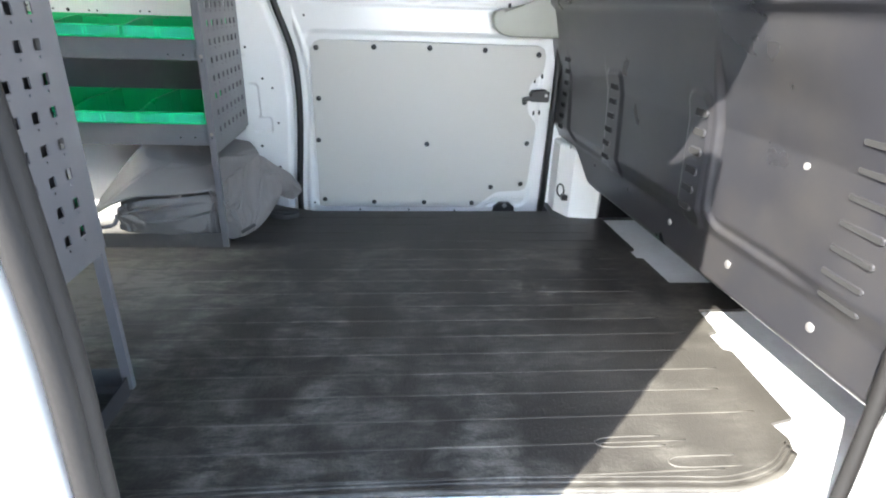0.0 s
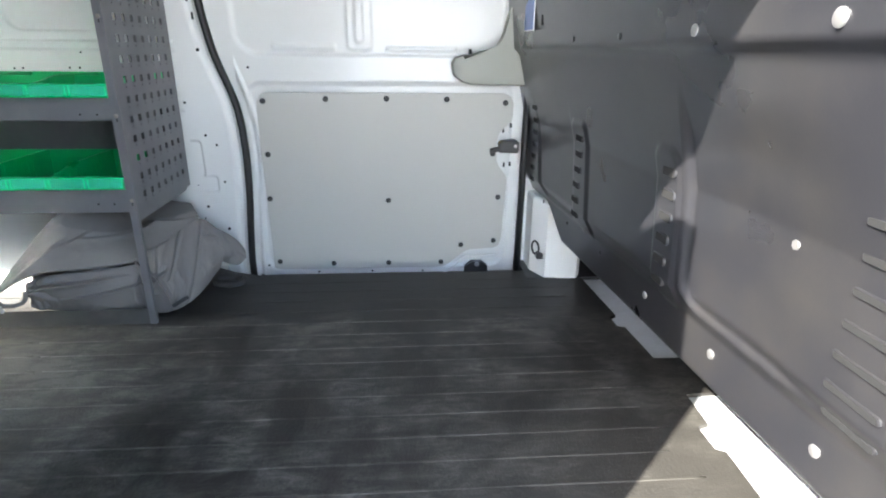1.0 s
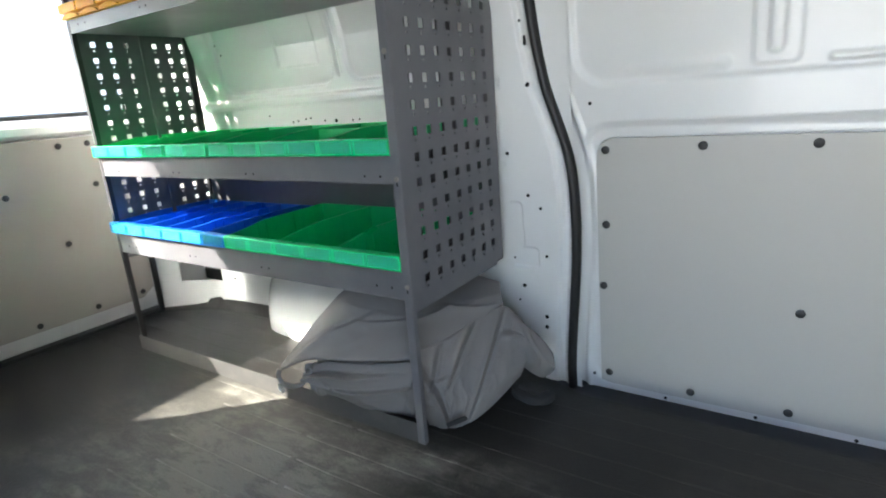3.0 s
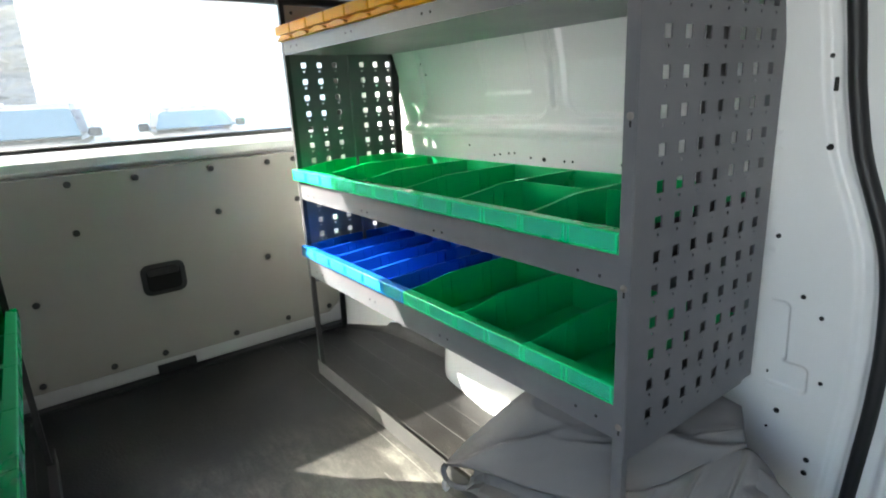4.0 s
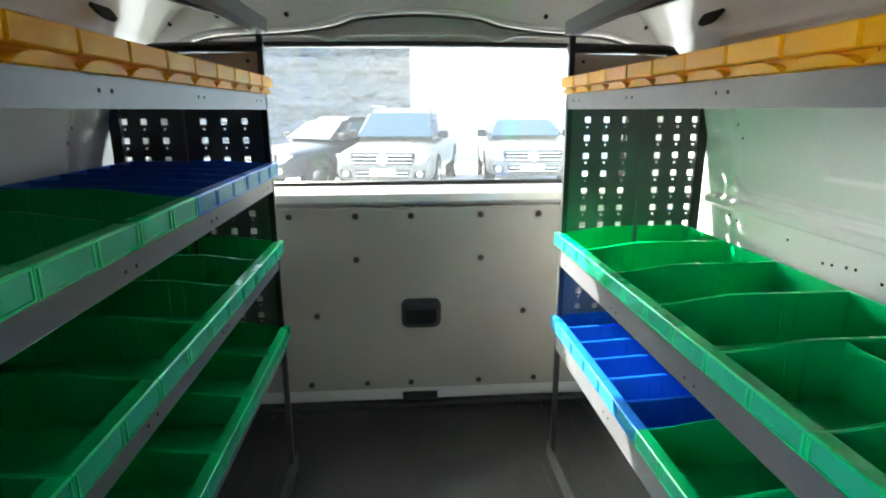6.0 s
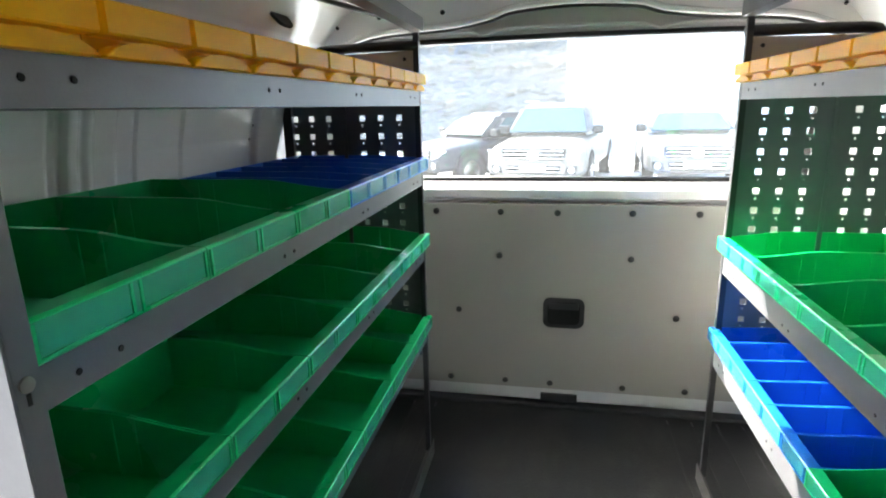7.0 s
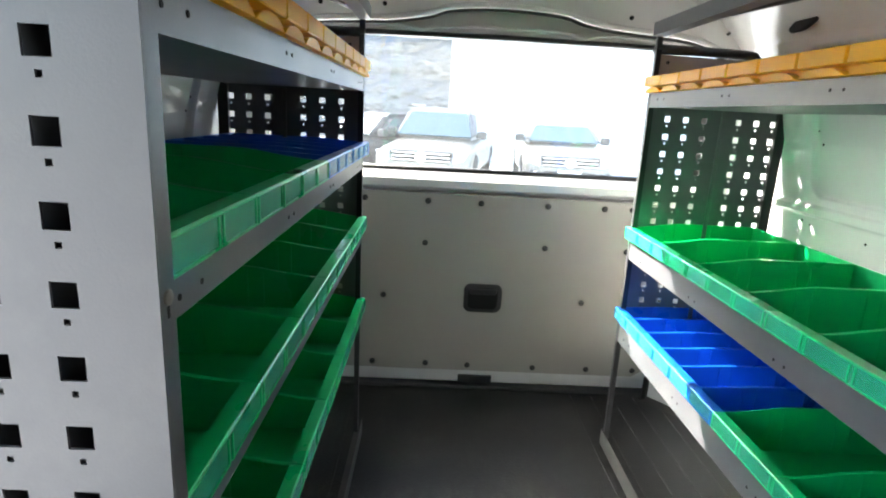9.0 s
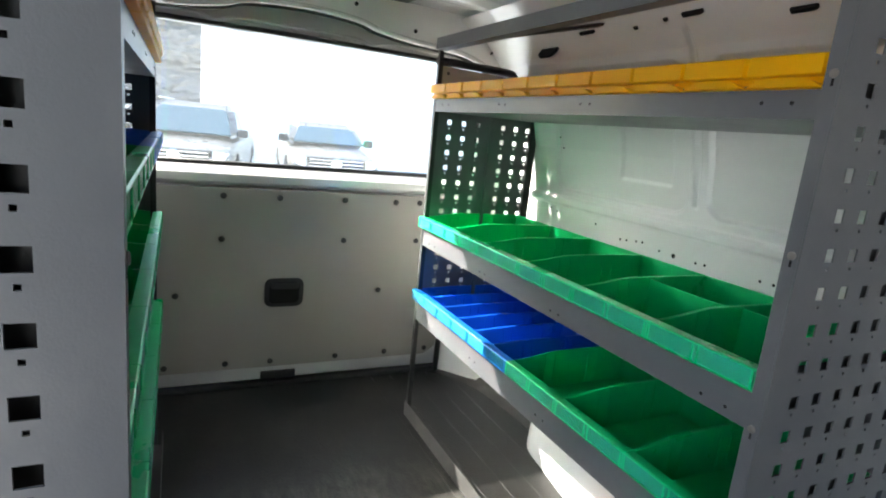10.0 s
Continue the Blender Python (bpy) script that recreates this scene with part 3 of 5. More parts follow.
tube(bm, [(0.716, 2.285, -0.08), (0.716, 2.275, 0.3), (0.712, 2.255, 0.7), (0.708, 2.225, 1.0), (0.705, 2.12, 1.36)], 0.013, 8, 1.3)
tagged(part("door_seal", bm, M_BLACK, None, "", True), "black rubber seal at the front edge of the side door", "seal", "", "structure")
# front pillar foot
bm = bmesh.new()
prism(bm, [(0.745, 2.42), (0.745, 2.20), (0.785, 2.112), (0.905, 2.102), (0.925, 2.13), (0.925, 2.42)], "z", -0.02, 0.30, 0.012)
foot = tagged(part("pillar_foot", bm, M_WHITE), "white painted metal pillar foot beside the bulkhead", "pillar", "", "structure")
bm = bmesh.new()
tube(bm, [(0.757 + 0.024 * math.cos(a) * 0.35, 2.165 - 0.024 * math.cos(a) * 0.9, 0.105 + 0.026 * math.sin(a))
          for a in [2 * math.pi * i / 20 for i in range(21)]], 0.004, 6)
ring = tagged(part("lashing_ring", bm, M_BLACKPL, None, "", True), "black metal lashing ring on the pillar foot", "ring")
bm = bmesh.new()
box(bm, 0.755, 0.785, 2.125, 2.155, 0.070, 0.095, 0.004)
part("ring_base", bm, M_BLACKPL, ring)
bm = bmesh.new()
box(bm, 0.72, 0.95, 2.30, 2.44, -0.2, 1.40)
tagged(part("pillar_front_far", bm, M_WHITE), "white painted metal pillar behind the bulkhead edge", "pillar", "", "structure")

# ---- structure: near side, open doorway ----
bm = bmesh.new()
prism(bm, [(-0.53, 0.39), (-0.43, 0.39), (-0.405, 0.42), (-0.405, 0.53), (-0.44, 0.56), (-0.53, 0.56)], "z", -0.2, 1.40, 0.008)
tagged(part("pillar_near", bm, M_WHITE), "white painted metal pillar of the open doorway", "pillar", "", "structure")
bm = bmesh.new()
prism(bm, [(0.83, 0.39), (1.02, 0.39), (1.02, 0.62), (0.86, 0.62), (0.82, 0.58), (0.815, 0.42)], "z", -0.2, 1.40, 0.008)
tagged(part("pillar_front_near", bm, M_WHITE), "white painted metal front pillar of the open doorway", "pillar", "", "structure")
bm = bmesh.new()
tube(bm, smooth_line([(0.825, 0.60, -0.05), (0.822, 0.605, 0.3), (0.80, 0.62, 0.7), (0.76, 0.66, 1.1), (0.74, 0.72, 1.3)], 5), 0.012, 8)
tagged(part("door_seal", bm, M_SEALGREY, None, "", True), "grey rubber seal round the open doorway", "seal", "", "structure")
bm = bmesh.new()
prism(bm, [(0.44, 1.444), (0.45, 1.372), (0.56, 1.370), (0.80, 1.385), (0.80, 1.444)], "x", -0.50, 0.95)
tagged(part("roof_rail_near", bm, M_WHITE), "white painted metal roof rail over the open doorway", "roof rail", "", "structure")

# ---- structure: bulkhead ----
_BZ = (0.195, 0.202, 0.215, 0.325, 0.350, 0.380, 0.585, 0.812, 0.824, 0.836, 1.08, 1.42)
_BX = (0.870, 0.836, 0.824, 0.812, 0.800, 0.783, 0.770, 0.714, 0.706, 0.692, 0.668, 0.640)


def bulk(u, w):
    x = float(np.interp(w + 0.010 * (u - 1.2), _BZ, _BX)) + 0.045 * (1.2 - u)
    # pressed panels between the louvre rows
    d = 0.0
    if w < 0.82:
        d += 0.014 * rrect(u, w, 0.30, 1.140, 0.358, 0.98, 0.055, 0.014) * step((u - 0.70) / 0.25) * step((0.78 - w) / 0.12)
        d -= 0.007 * rrect(u, w, 1.160, 1.250, 0.325, 0.65, 0.03, 0.012)
        d -= 0.007 * rrect(u, w, 1.640, 1.745, 0.320, 0.64, 0.02, 0.012)
        d += 0.009 * rrect(u, w, 1.765, 2.125, 0.335, 0.88, 0.06, 0.016) * step((0.70 - w) / 0.25)
    return x + d


def bulk_at(u, w):
    """The skin, whose lower edge rises towards the far pillar foot."""
    low = 0.195 + 0.115 * step((u - 1.90) / 0.22)
    w = low + (w - 0.195) * (1.42 - low) / 1.225
    return (bulk(u, w), u, w)


bulkhead = thing("bulkhead", None, "dark grey glossy metal bulkhead with louvres and bolts", "bulkhead", "", "structure")
grid_skin("bulkhead_skin", frange(0.50, 2.34, 0.006), [0.195, 0.202, 0.21] + frange(0.217, 1.42, 0.0065), lambda u, w: bulk_at(u, w), M_BULK, bulkhead)
bm = bmesh.new()
box(bm, 1.30, 1.33, 0.40, 2.42, -0.05, 1.45)
box(bm, 0.90, 1.33, 2.421, 2.445, -0.2, 1.45)
box(bm, 0.98, 1.33, 0.375, 0.399, -0.2, 1.45)
part("cab_side", bm, M_BLACKPL, bulkhead)


# louvre rows: raised slots
def louvre(y, z, w=0.052, h=0.012, proud=0.0018):
    x = bulk(y, z)
    bm = bmesh.new()
    prism(bm, rounded(y - w / 2, y + w / 2, z - h, z + h, h * 0.95, 4), "x", x - proud, x + 0.004, 0.0018)
    lv = part("louvre", bm, M_BULK, bulkhead, "", "auto")
    bm = bmesh.new()
    prism(bm, rounded(y - w / 2 + 0.004, y + w / 2 - 0.004, z - h * 0.8, z + h * 0.6, 0.002, 3), "x", x - proud - 0.001, x - 0.0005)
    part("slit", bm, M_HOLE, lv)


for i in range(6):
    louvre(1.686 + 0.008 * i, 0.597 - 0.0455 * i, 0.060, 0.011)
    louvre(1.190 + 0.005 * i, 0.608 - 0.0465 * i, 0.054, 0.011)
for i in range(7):
    louvre(0.700 + 0.005 * i, 0.645 - 0.0465 * i, 0.095, 0.0065)
    louvre(2.135 + 0.013 * i, 0.636 - 0.0445 * i, 0.058, 0.011)
for y, z, r in ((1.325, 0.286, 0.009), (1.054, 0.286, 0.010), (0.789, 0.281, 0.010), (1.60, 0.29, 0.006), (1.88, 0.292, 0.006), (2.14, 0.295, 0.006)):
    bm = bmesh.new()
    disc(bm, (bulk(y, z), y, z), (-1, 0, 0), r, 0.004, 14, 1)
    part("bolt", bm, M_STEEL if r > 0.008 else M_BULK, bulkhead, "bright bolt head", "auto")
for y, z, r in ((1.601, 0.849, 0.007), (1.329, 0.851, 0.008), (1.055, 0.855, 0.0095), (0.772, 0.860, 0.011)):
    bm = bmesh.new()
    disc(bm, (bulk(y, z), y, z), (-1, 0, 0), r, 0.004, 14, 1)
    part("bolt", bm, M_STEEL if r > 0.008 else M_BULK, bulkhead, "bright bolt head", "auto")
bm = bmesh.new()
disc(bm, (bulk(0.87, 0.570) + 0.001, 0.87, 0.570), (-1, 0, 0), 0.0075, 0.003, 7)
part("scratch", bm, M_STEEL, bulkhead, "bare metal chip in the paint")
for y, z, w, h, mat in ((0.856, 0.918, 0.146, 0.055, M_PAPER), (1.987, 0.945, 0.123, 0.135, M_PAPER)):
    bm = bmesh.new()
    x = bulk(y, z)
    box(bm, x - 0.0015, x + 0.001, y - w / 2, y + w / 2, z - h / 2, z + h / 2)
    lab = tagged(part("sticker", bm, mat), "printed paper sticker on the bulkhead", "sticker")
    bm = bmesh.new()
    box(bm, x - 0.0030, x, y - w / 2 + 0.006, y + w / 2 - 0.006, z - h / 2 + 0.003, z + h / 2 - 0.003)
    part("print", bm, M_TEAL if y < 1 else M_LABELBLUE, lab)
bm = bmesh.new()
x = bulk(1.864, 0.903)
box(bm, x - 0.002, x + 0.002, 1.855, 1.873, 0.890, 0.918, 0.001)
part("slot", bm, M_HOLE, bulkhead)

# ---- structure: roof ----
ceiling = thing("ceiling", None, "white painted pressed-metal van roof", "ceiling", "", "structure")


def roof(u, w):
    z = 1.425 - 0.02 * ((w - MID) / 0.7) ** 2
    for x in (-1.75, -1.25, -0.75, -0.25, 0.25):
        z -= 0.012 * (step((u - x + 0.05) / 0.02) - step((u - x - 0.03) / 0.02))
    return z


grid_skin("roof_skin", frange(-2.06, 0.70, 0.02), frange(0.60, 2.22, 0.03), lambda u, w: (u, w, roof(u, w)), M_WHITE, ceiling)
bm = bmesh.new()
box(bm, -2.20, 1.40, 0.38, 2.44, 1.45, 1.47)
part("roof_outer", bm, M_WHITE, ceiling)
bm = bmesh.new()
prism(bm, rounded(-1.93, -1.83, 1.60, 1.75, 0.01, 2), "z", roof(-1.85, 1.68) - 0.008, roof(-1.85, 1.68) + 0.004, 0.003)
lamp = tagged(part("roof_lamp", bm, M_BLACKPL), "dark unlit lamp set in the van roof", "lamp")
bm = bmesh.new()
prism(bm, rounded(-1.93, -1.83, 1.07, 1.22, 0.01, 2), "z", roof(-1.85, 1.15) - 0.008, roof(-1.85, 1.15) + 0.004, 0.003)
tagged(part("roof_lamp", bm, M_BLACKPL), "dark unlit lamp set in the van roof", "lamp")

# ---- structure: tailgate ----
tail = thing("tailgate", None, "closed white tailgate with window and grey hardboard lining", "tailgate", "", "structure")
bm = bmesh.new()
prism(bm, [(0.60, 0.09), (0.66, 0.060), (1.08, 0.050), (1.15, 0.030), (1.20, 0.024), (1.60, 0.024), (1.65, 0.030), (1.72, 0.050), (2.15, 0.058), (2.22, 0.09), (2.24, 0.25), (2.22, 0.79),
           (0.60, 0.79), (0.58, 0.25)], "x", -2.165, -2.140, 0.006)
part("tailgate_skin", bm, M_WHITE, tail)
bm = bmesh.new()
box(bm, -2.25, -2.17, 0.42, 2.40, -0.30, 0.80)
part("outer_panel", bm, M_WHITE, tail)
bm = bmesh.new()
box(bm, -2.165, -2.12, 0.45, 2.37, -0.05, 0.012, 0.005)
part("load_sill", bm, M_BLACKPL, tail, "black plastic load sill")
bm = bmesh.new()
prism(bm, [(0.80, 0.074), (2.02, 0.074), (2.07, 0.11), (2.08, 0.72), (2.06, 0.755), (0.76, 0.755), (0.74, 0.72), (0.75, 0.13)], "x", -0.004, 0.004, 0.0015)
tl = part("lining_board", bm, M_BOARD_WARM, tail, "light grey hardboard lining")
tl.matrix_world = Matrix.Translation((-2.1345 + 0.0, 0, 0.0)) @ pose(0, 0, 0, 0, 2.2, 0)
for y, z in ((0.985, 0.729), (1.205, 0.728), (1.392, 0.727), (1.629, 0.728), (1.83, 0.728), (1.201, 0.575), (1.633, 0.574), (1.056, 0.370), (1.789, 0.371),
             (1.02, 0.100), (1.222, 0.100), (1.382, 0.098), (1.633, 0.098), (1.84, 0.100), (2.02, 0.102), (0.80, 0.100), (0.84, 0.37), (2.02, 0.37), (1.93, 0.575), (1.93, 0.729)):
    bm = bmesh.new()
    disc(bm, (0.004, y, z), (1, 0, 0), 0.0105, 0.006, 14, 1)
    part("bolt", bm, M_BLACKPL, tl, "black plastic push rivet", "auto")
# recessed pull handle
bm = bmesh.new()
prism(bm, rounded(1.352, 1.492, 0.318, 0.428, 0.025, 5), "x", -0.002, 0.010, 0.003)
hd = part("pull_handle", bm, M_BLACKPL, tl, "black recessed pull handle", "auto")
bm = bmesh.new()
prism(bm, rounded(1.368, 1.476, 0.332, 0.414, 0.018, 5), "x", 0.0095, 0.0115)
part("recess", bm, M_HOLE, hd)
bm = bmesh.new()
prism(bm, rounded(1.372, 1.472, 0.388, 0.412, 0.008, 3), "x", 0.010, 0.016, 0.003)
part("grip", bm, M_BLACKPL, hd)
bm = bmesh.new()
box(bm, -2.15, -2.132, 1.35, 1.48, 0.020, 0.052, 0.003)
part("lock", bm, M_BLACKPL, tail, "black tailgate lock opening")
# window sill roll
bm = bmesh.new()
prism(bm, [(-2.17, 0.76), (-2.125, 0.76), (-2.105, 0.775), (-2.102, 0.80), (-2.12, 0.822), (-2.17, 0.83)], "y", 0.50, 2.32, 0.006)
part("window_sill", bm, M_WHITE, tail, "", "auto")
bm = bmesh.new()
tube(bm, [(-2.128, 0.58, 0.835), (-2.128, 2.24, 0.835)], 0.009, 8)
part("window_seal", bm, M_BLACK, tail, "", True)
bm = bmesh.new()
tube(bm, [(-2.005, 0.62, 1.252), (-2.005, 1.0, 1.262), (-2.005, 1.41, 1.266), (-2.005, 1.82, 1.262), (-2.005, 2.20, 1.252)], 0.008, 8)
part("window_seal", bm, M_BLACK, tail, "", True)
bm = bmesh.new()
prism(bm, [(-2.140, 0.835), (-2.136, 0.835), (-2.016, 1.26), (-2.020, 1.26)], "y", 0.62, 2.20)
pane = part("pane", bm, M_GLASS, tail, "clear window glass")
pane.visible_shadow = False
for y0, y1 in ((0.60, 0.72), (2.10, 2.22)):
    bm = bmesh.new()
    prism(bm, [(-2.134, 0.830), (-2.126, 0.830), (-2.006, 1.262), (-2.014, 1.262)], "y", y0, y1)
    part("window_band", bm, M_BLACKPL, tail, "dark band beside the window glass")
for y0, y1 in ((0.42, 0.66), (2.16, 2.40)):
    bm = bmesh.new()
    prism(bm, [(-2.17, 0.80), (-2.11, 0.80), (-1.995, 1.26), (-1.98, 1.42), (-2.10, 1.42)], "y", y0, y1)
    part("window_frame", bm, M_WHITE, tail)
# upper frame and contoured roof opening
bm = bmesh.new()
prism(bm, [(0.55, 1.258), (2.27, 1.258), (2.27, 1.45), (0.55, 1.45)], "x", -2.055, -2.020)
part("window_frame", bm, M_WHITE, tail)
edge = smooth_line([(0.0, 0.70, 1.225), (0.0, 0.755, 1.258), (0.0, 0.86, 1.286), (0.0, 1.06, 1.298), (0.0, 1.18, 1.316), (0.0, 1.255, 1.338), (0.0, 1.42, 1.348), (0.0, 1.585, 1.338),
                    (0.0, 1.66, 1.318), (0.0, 1.78, 1.302), (0.0, 1.97, 1.288), (0.0, 2.07, 1.258), (0.0, 2.125, 1.225)], 5)
bm = bmesh.new()
prism(bm, [(p.y, p.z) for p in edge] + [(2.30, 1.235), (2.30, 1.45), (0.52, 1.45), (0.52, 1.235)], "x", -1.975, -1.945)
hdr = tagged(part("roof_header", bm, M_WHITE), "white painted metal header over the tailgate opening", "header", "", "structure")
bm = bmesh.new()
tube(bm, [(-1.945, p.y, p.z) for p in edge], 0.009, 8)
part("flange", bm, M_WHITE, hdr, "", True)
bm = bmesh.new()
tube(bm, [(-1.975, p.y, p.z - 0.007) for p in edge], 0.006, 8)
part("header_seal", bm, M_BLACK, hdr, "", True)
bm = bmesh.new()
tube(bm, smooth_line([(-2.005, 0.80, 1.275), (-2.005, 1.08, 1.288), (-2.005, 1.16, 1.272), (-2.005, 1.24, 1.288), (-2.005, 1.58, 1.288), (-2.005, 1.66, 1.272), (-2.005, 1.74, 1.288),
                    (-2.005, 2.02, 1.275)], 5), 0.006, 6)
part("pressing", bm, M_WHITE, hdr, "", True)
for y, z in ((1.05, 1.335), (1.26, 1.385), (1.58, 1.385), (1.79, 1.335), (0.86, 1.33), (1.98, 1.33), (0.74, 1.345), (2.10, 1.345)):
    bm = bmesh.new()
    disc(bm, (-1.945, y, z), (1, 0, 0), 0.007, 0.002, 10)
    part("hole", bm, M_HOLE, hdr)
# corner pillars between header and walls
for sgn in (1, -1):
    bm = bmesh.new()
    pts = [(2.13, 0.0), (2.19, 0.3), (2.16, 0.8), (2.12, 1.235), (2.44, 1.235), (2.44, -0.05)]
    prism(bm, [(MID + sgn * (p[0] - MID), p[1]) for p in pts], "x", -2.10, -2.05, 0.006)
    tagged(part("pillar_rear_far" if sgn > 0 else "pillar_rear_near", bm, M_WHITE), "white painted metal rear corner pillar", "pillar", "", "structure")

# wheel arches: domed pressings, rounded in plan, with two shallow ridges
def wheel_arch(name, sgn):
    bm = bmesh.new()
    rings = []
    for k in range(21):
        h = k / 20
        z = -0.008 + 0.368 * math.sin(h * math.pi / 2)
        shrink = max(0.02, 1 - math.sin(h * math.pi / 2) ** 3.2) ** 0.42
        x0, x1 = -1.10 - 0.455 * shrink, -1.10 + 0.30 * shrink
        front = 0.678 + 0.07 * math.sin(h * math.pi / 2) ** 2 + 0.05 * (1 - shrink)
        rr = min(0.13, (x1 - x0) * 0.45)
        ring = []
        for i in range(33):
            u = x0 + (x1 - x0) * (0.5 - 0.5 * math.cos(math.pi * i / 32))
            near = min(u - x0, x1 - u)
            back = rr - math.sqrt(max(0.0, rr * rr - (rr - near) ** 2)) if near < rr else 0.0
            y = front + back + 0.045 * max(0.0, -1.22 - u) / 0.3
            for rx in (-1.30, -1.17):
                y += 0.004 * math.exp(-((u - rx) / 0.006) ** 2)
            ring.append(bm.verts.new((u, MID + sgn * min(y, 0.95), z)))
        ring.append(bm.verts.new((x1, MID + sgn * 0.95, z)))
        ring.append(bm.verts.new((x0, MID + sgn * 0.95, z)))
        rings.append(ring)
    for p, q in zip(rings, rings[1:]):
        for i in range(len(p)):
            j = (i + 1) % len(p)
            bm.faces.new((p[i], p[j], q[j], q[i]))
    bm.faces.new(rings[-1])
    tagged(part(name, bm, M_WHITE, None, "", "auto"), "white painted metal wheel arch with rounded ends", "wheel arch", "", "structure")


wheel_arch("wheel_arch_far", 1)
wheel_arch("wheel_arch_near", -1)


# lower rear quarter panels between tailgate and wheel arch, each with an open pocket
def quarter_y(x):
    return float(np.interp(x, (-2.10, -2.05, -2.0, -1.9, -1.75, -1.6, -1.42), (2.075, 2.118, 2.155, 2.205, 2.228, 2.236, 2.24)))


for sgn in (1, -1):
    wall = bpy.data.objects["wall_far" if sgn > 0 else "wall_near"]
    us, ws = frange(-2.10, -1.42, 0.0125), [0.0, 0.03, 0.06, 0.09, 0.115, 0.12, 0.15, 0.18, 0.205, 0.21, 0.25, 0.30, 0.36]
    bm = bmesh.new()
    grid = [[bm.verts.new((u, MID + sgn * (quarter_y(u) + 0.02 * w - MID), w)) for w in ws] for u in us]
    for i in range(len(us) - 1):
        for j in range(len(ws) - 1):
            if -2.03 < us[i] < -1.86 and 0.118 < ws[j] < 0.207:
                continue
            bm.faces.new((grid[i][j], grid[i + 1][j], grid[i + 1][j + 1], grid[i][j + 1]))
    top = [bm.verts.new((u, MID + sgn * 0.93, 0.36)) for u in us]
    for i in range(len(us) - 1):
        bm.faces.new((grid[i][-1], grid[i + 1][-1], top[i + 1], top[i]))
    quarter = part("quarter_panel", bm, M_WHITE, wall, "", "auto")
    bm = bmesh.new()
    y0, y1 = MID + sgn * (2.27 - MID), MID + sgn * (2.28 - MID)
    box(bm, -2.06, -1.82, min(y0, y1), max(y0, y1), 0.09, 0.24)
    part("pocket", bm, M_HOLE, quarter)
    for x, z, q in ((-1.745, 0.200, 0.006), (-1.775, 0.135, 0.004), (-1.53, 0.200, 0.007)):
        bm = bmesh.new()
        disc(bm, (x, MID + sgn * (quarter_y(x) + 0.02 * z - MID), z), (0, -sgn, 0), q, 0.003, 10)
        part("hole", bm, M_HOLE, quarter)
    bm = bmesh.new()
    tube(bm, [(-2.098, MID + sgn * (2.068 - MID), 0.0), (-2.098, MID + sgn * (2.072 - MID), 0.2), (-2.098, MID + sgn * (2.078 - MID), 0.40)], 0.012, 8)
    tagged(part("tailgate_seal", bm, M_BLACK, None, "", True), "black rubber seal beside the tailgate", "seal", "", "structure")
    # the mat turns up against the panel
    bm = bmesh.new()
    rise = [0.012 + 0.026 * step((x + 2.02) / 0.2) + (0.014 if -1.93 < x < -1.87 else 0.0) for x in us]
    prof = [[bm.verts.new((x, MID + sgn * (quarter_y(x) + dy - MID), z)) for dy, z in ((-0.035, 0.0005), (-0.012, h * 0.45), (-0.004, h), (0.004, h))] for x, h in zip(us, rise)]
    for p, q in zip(prof, prof[1:]):
        for k in range(3):
            bm.faces.new((p[k], p[k + 1], q[k + 1], q[k]))
    part("mat_upturn", bm, M_RUBBER, floor, "", "auto")

# opened sliding door outside the near side
opened = thing("door_near", None, "opened white sliding side door outside the van", "door", "", "structure")
bm = bmesh.new()
prism(bm, [(-1.25, 0.185), (-0.155, 0.185), (-0.134, 0.195), (-0.136, 0.225), (-0.225, 0.345), (-1.25, 0.345)], "z", -0.20, 1.50, 0.01)
part("door_panel", bm, M_WHITE, opened)
for dx, dy in ((0.0, 0.0), (-0.0035, -0.008)):
    bm = bmesh.new()
    tube(bm, smooth_line([(x + dx, 0.212 + dy, z) for x, z in ((-0.126, -0.18), (-0.123, 0.3), (-0.122, 0.52), (-0.119, 0.635), (-0.122, 0.732), (-0.126, 0.80), (-0.14, 0.95), (-0.16, 1.48))], 4), 0.0074, 12)
    part("door_seal", bm, M_SEALGREY, opened, "grey rubber seal", True)

# ---- shelving units ----
UNIT, DEPTH = 1.288, 0.430


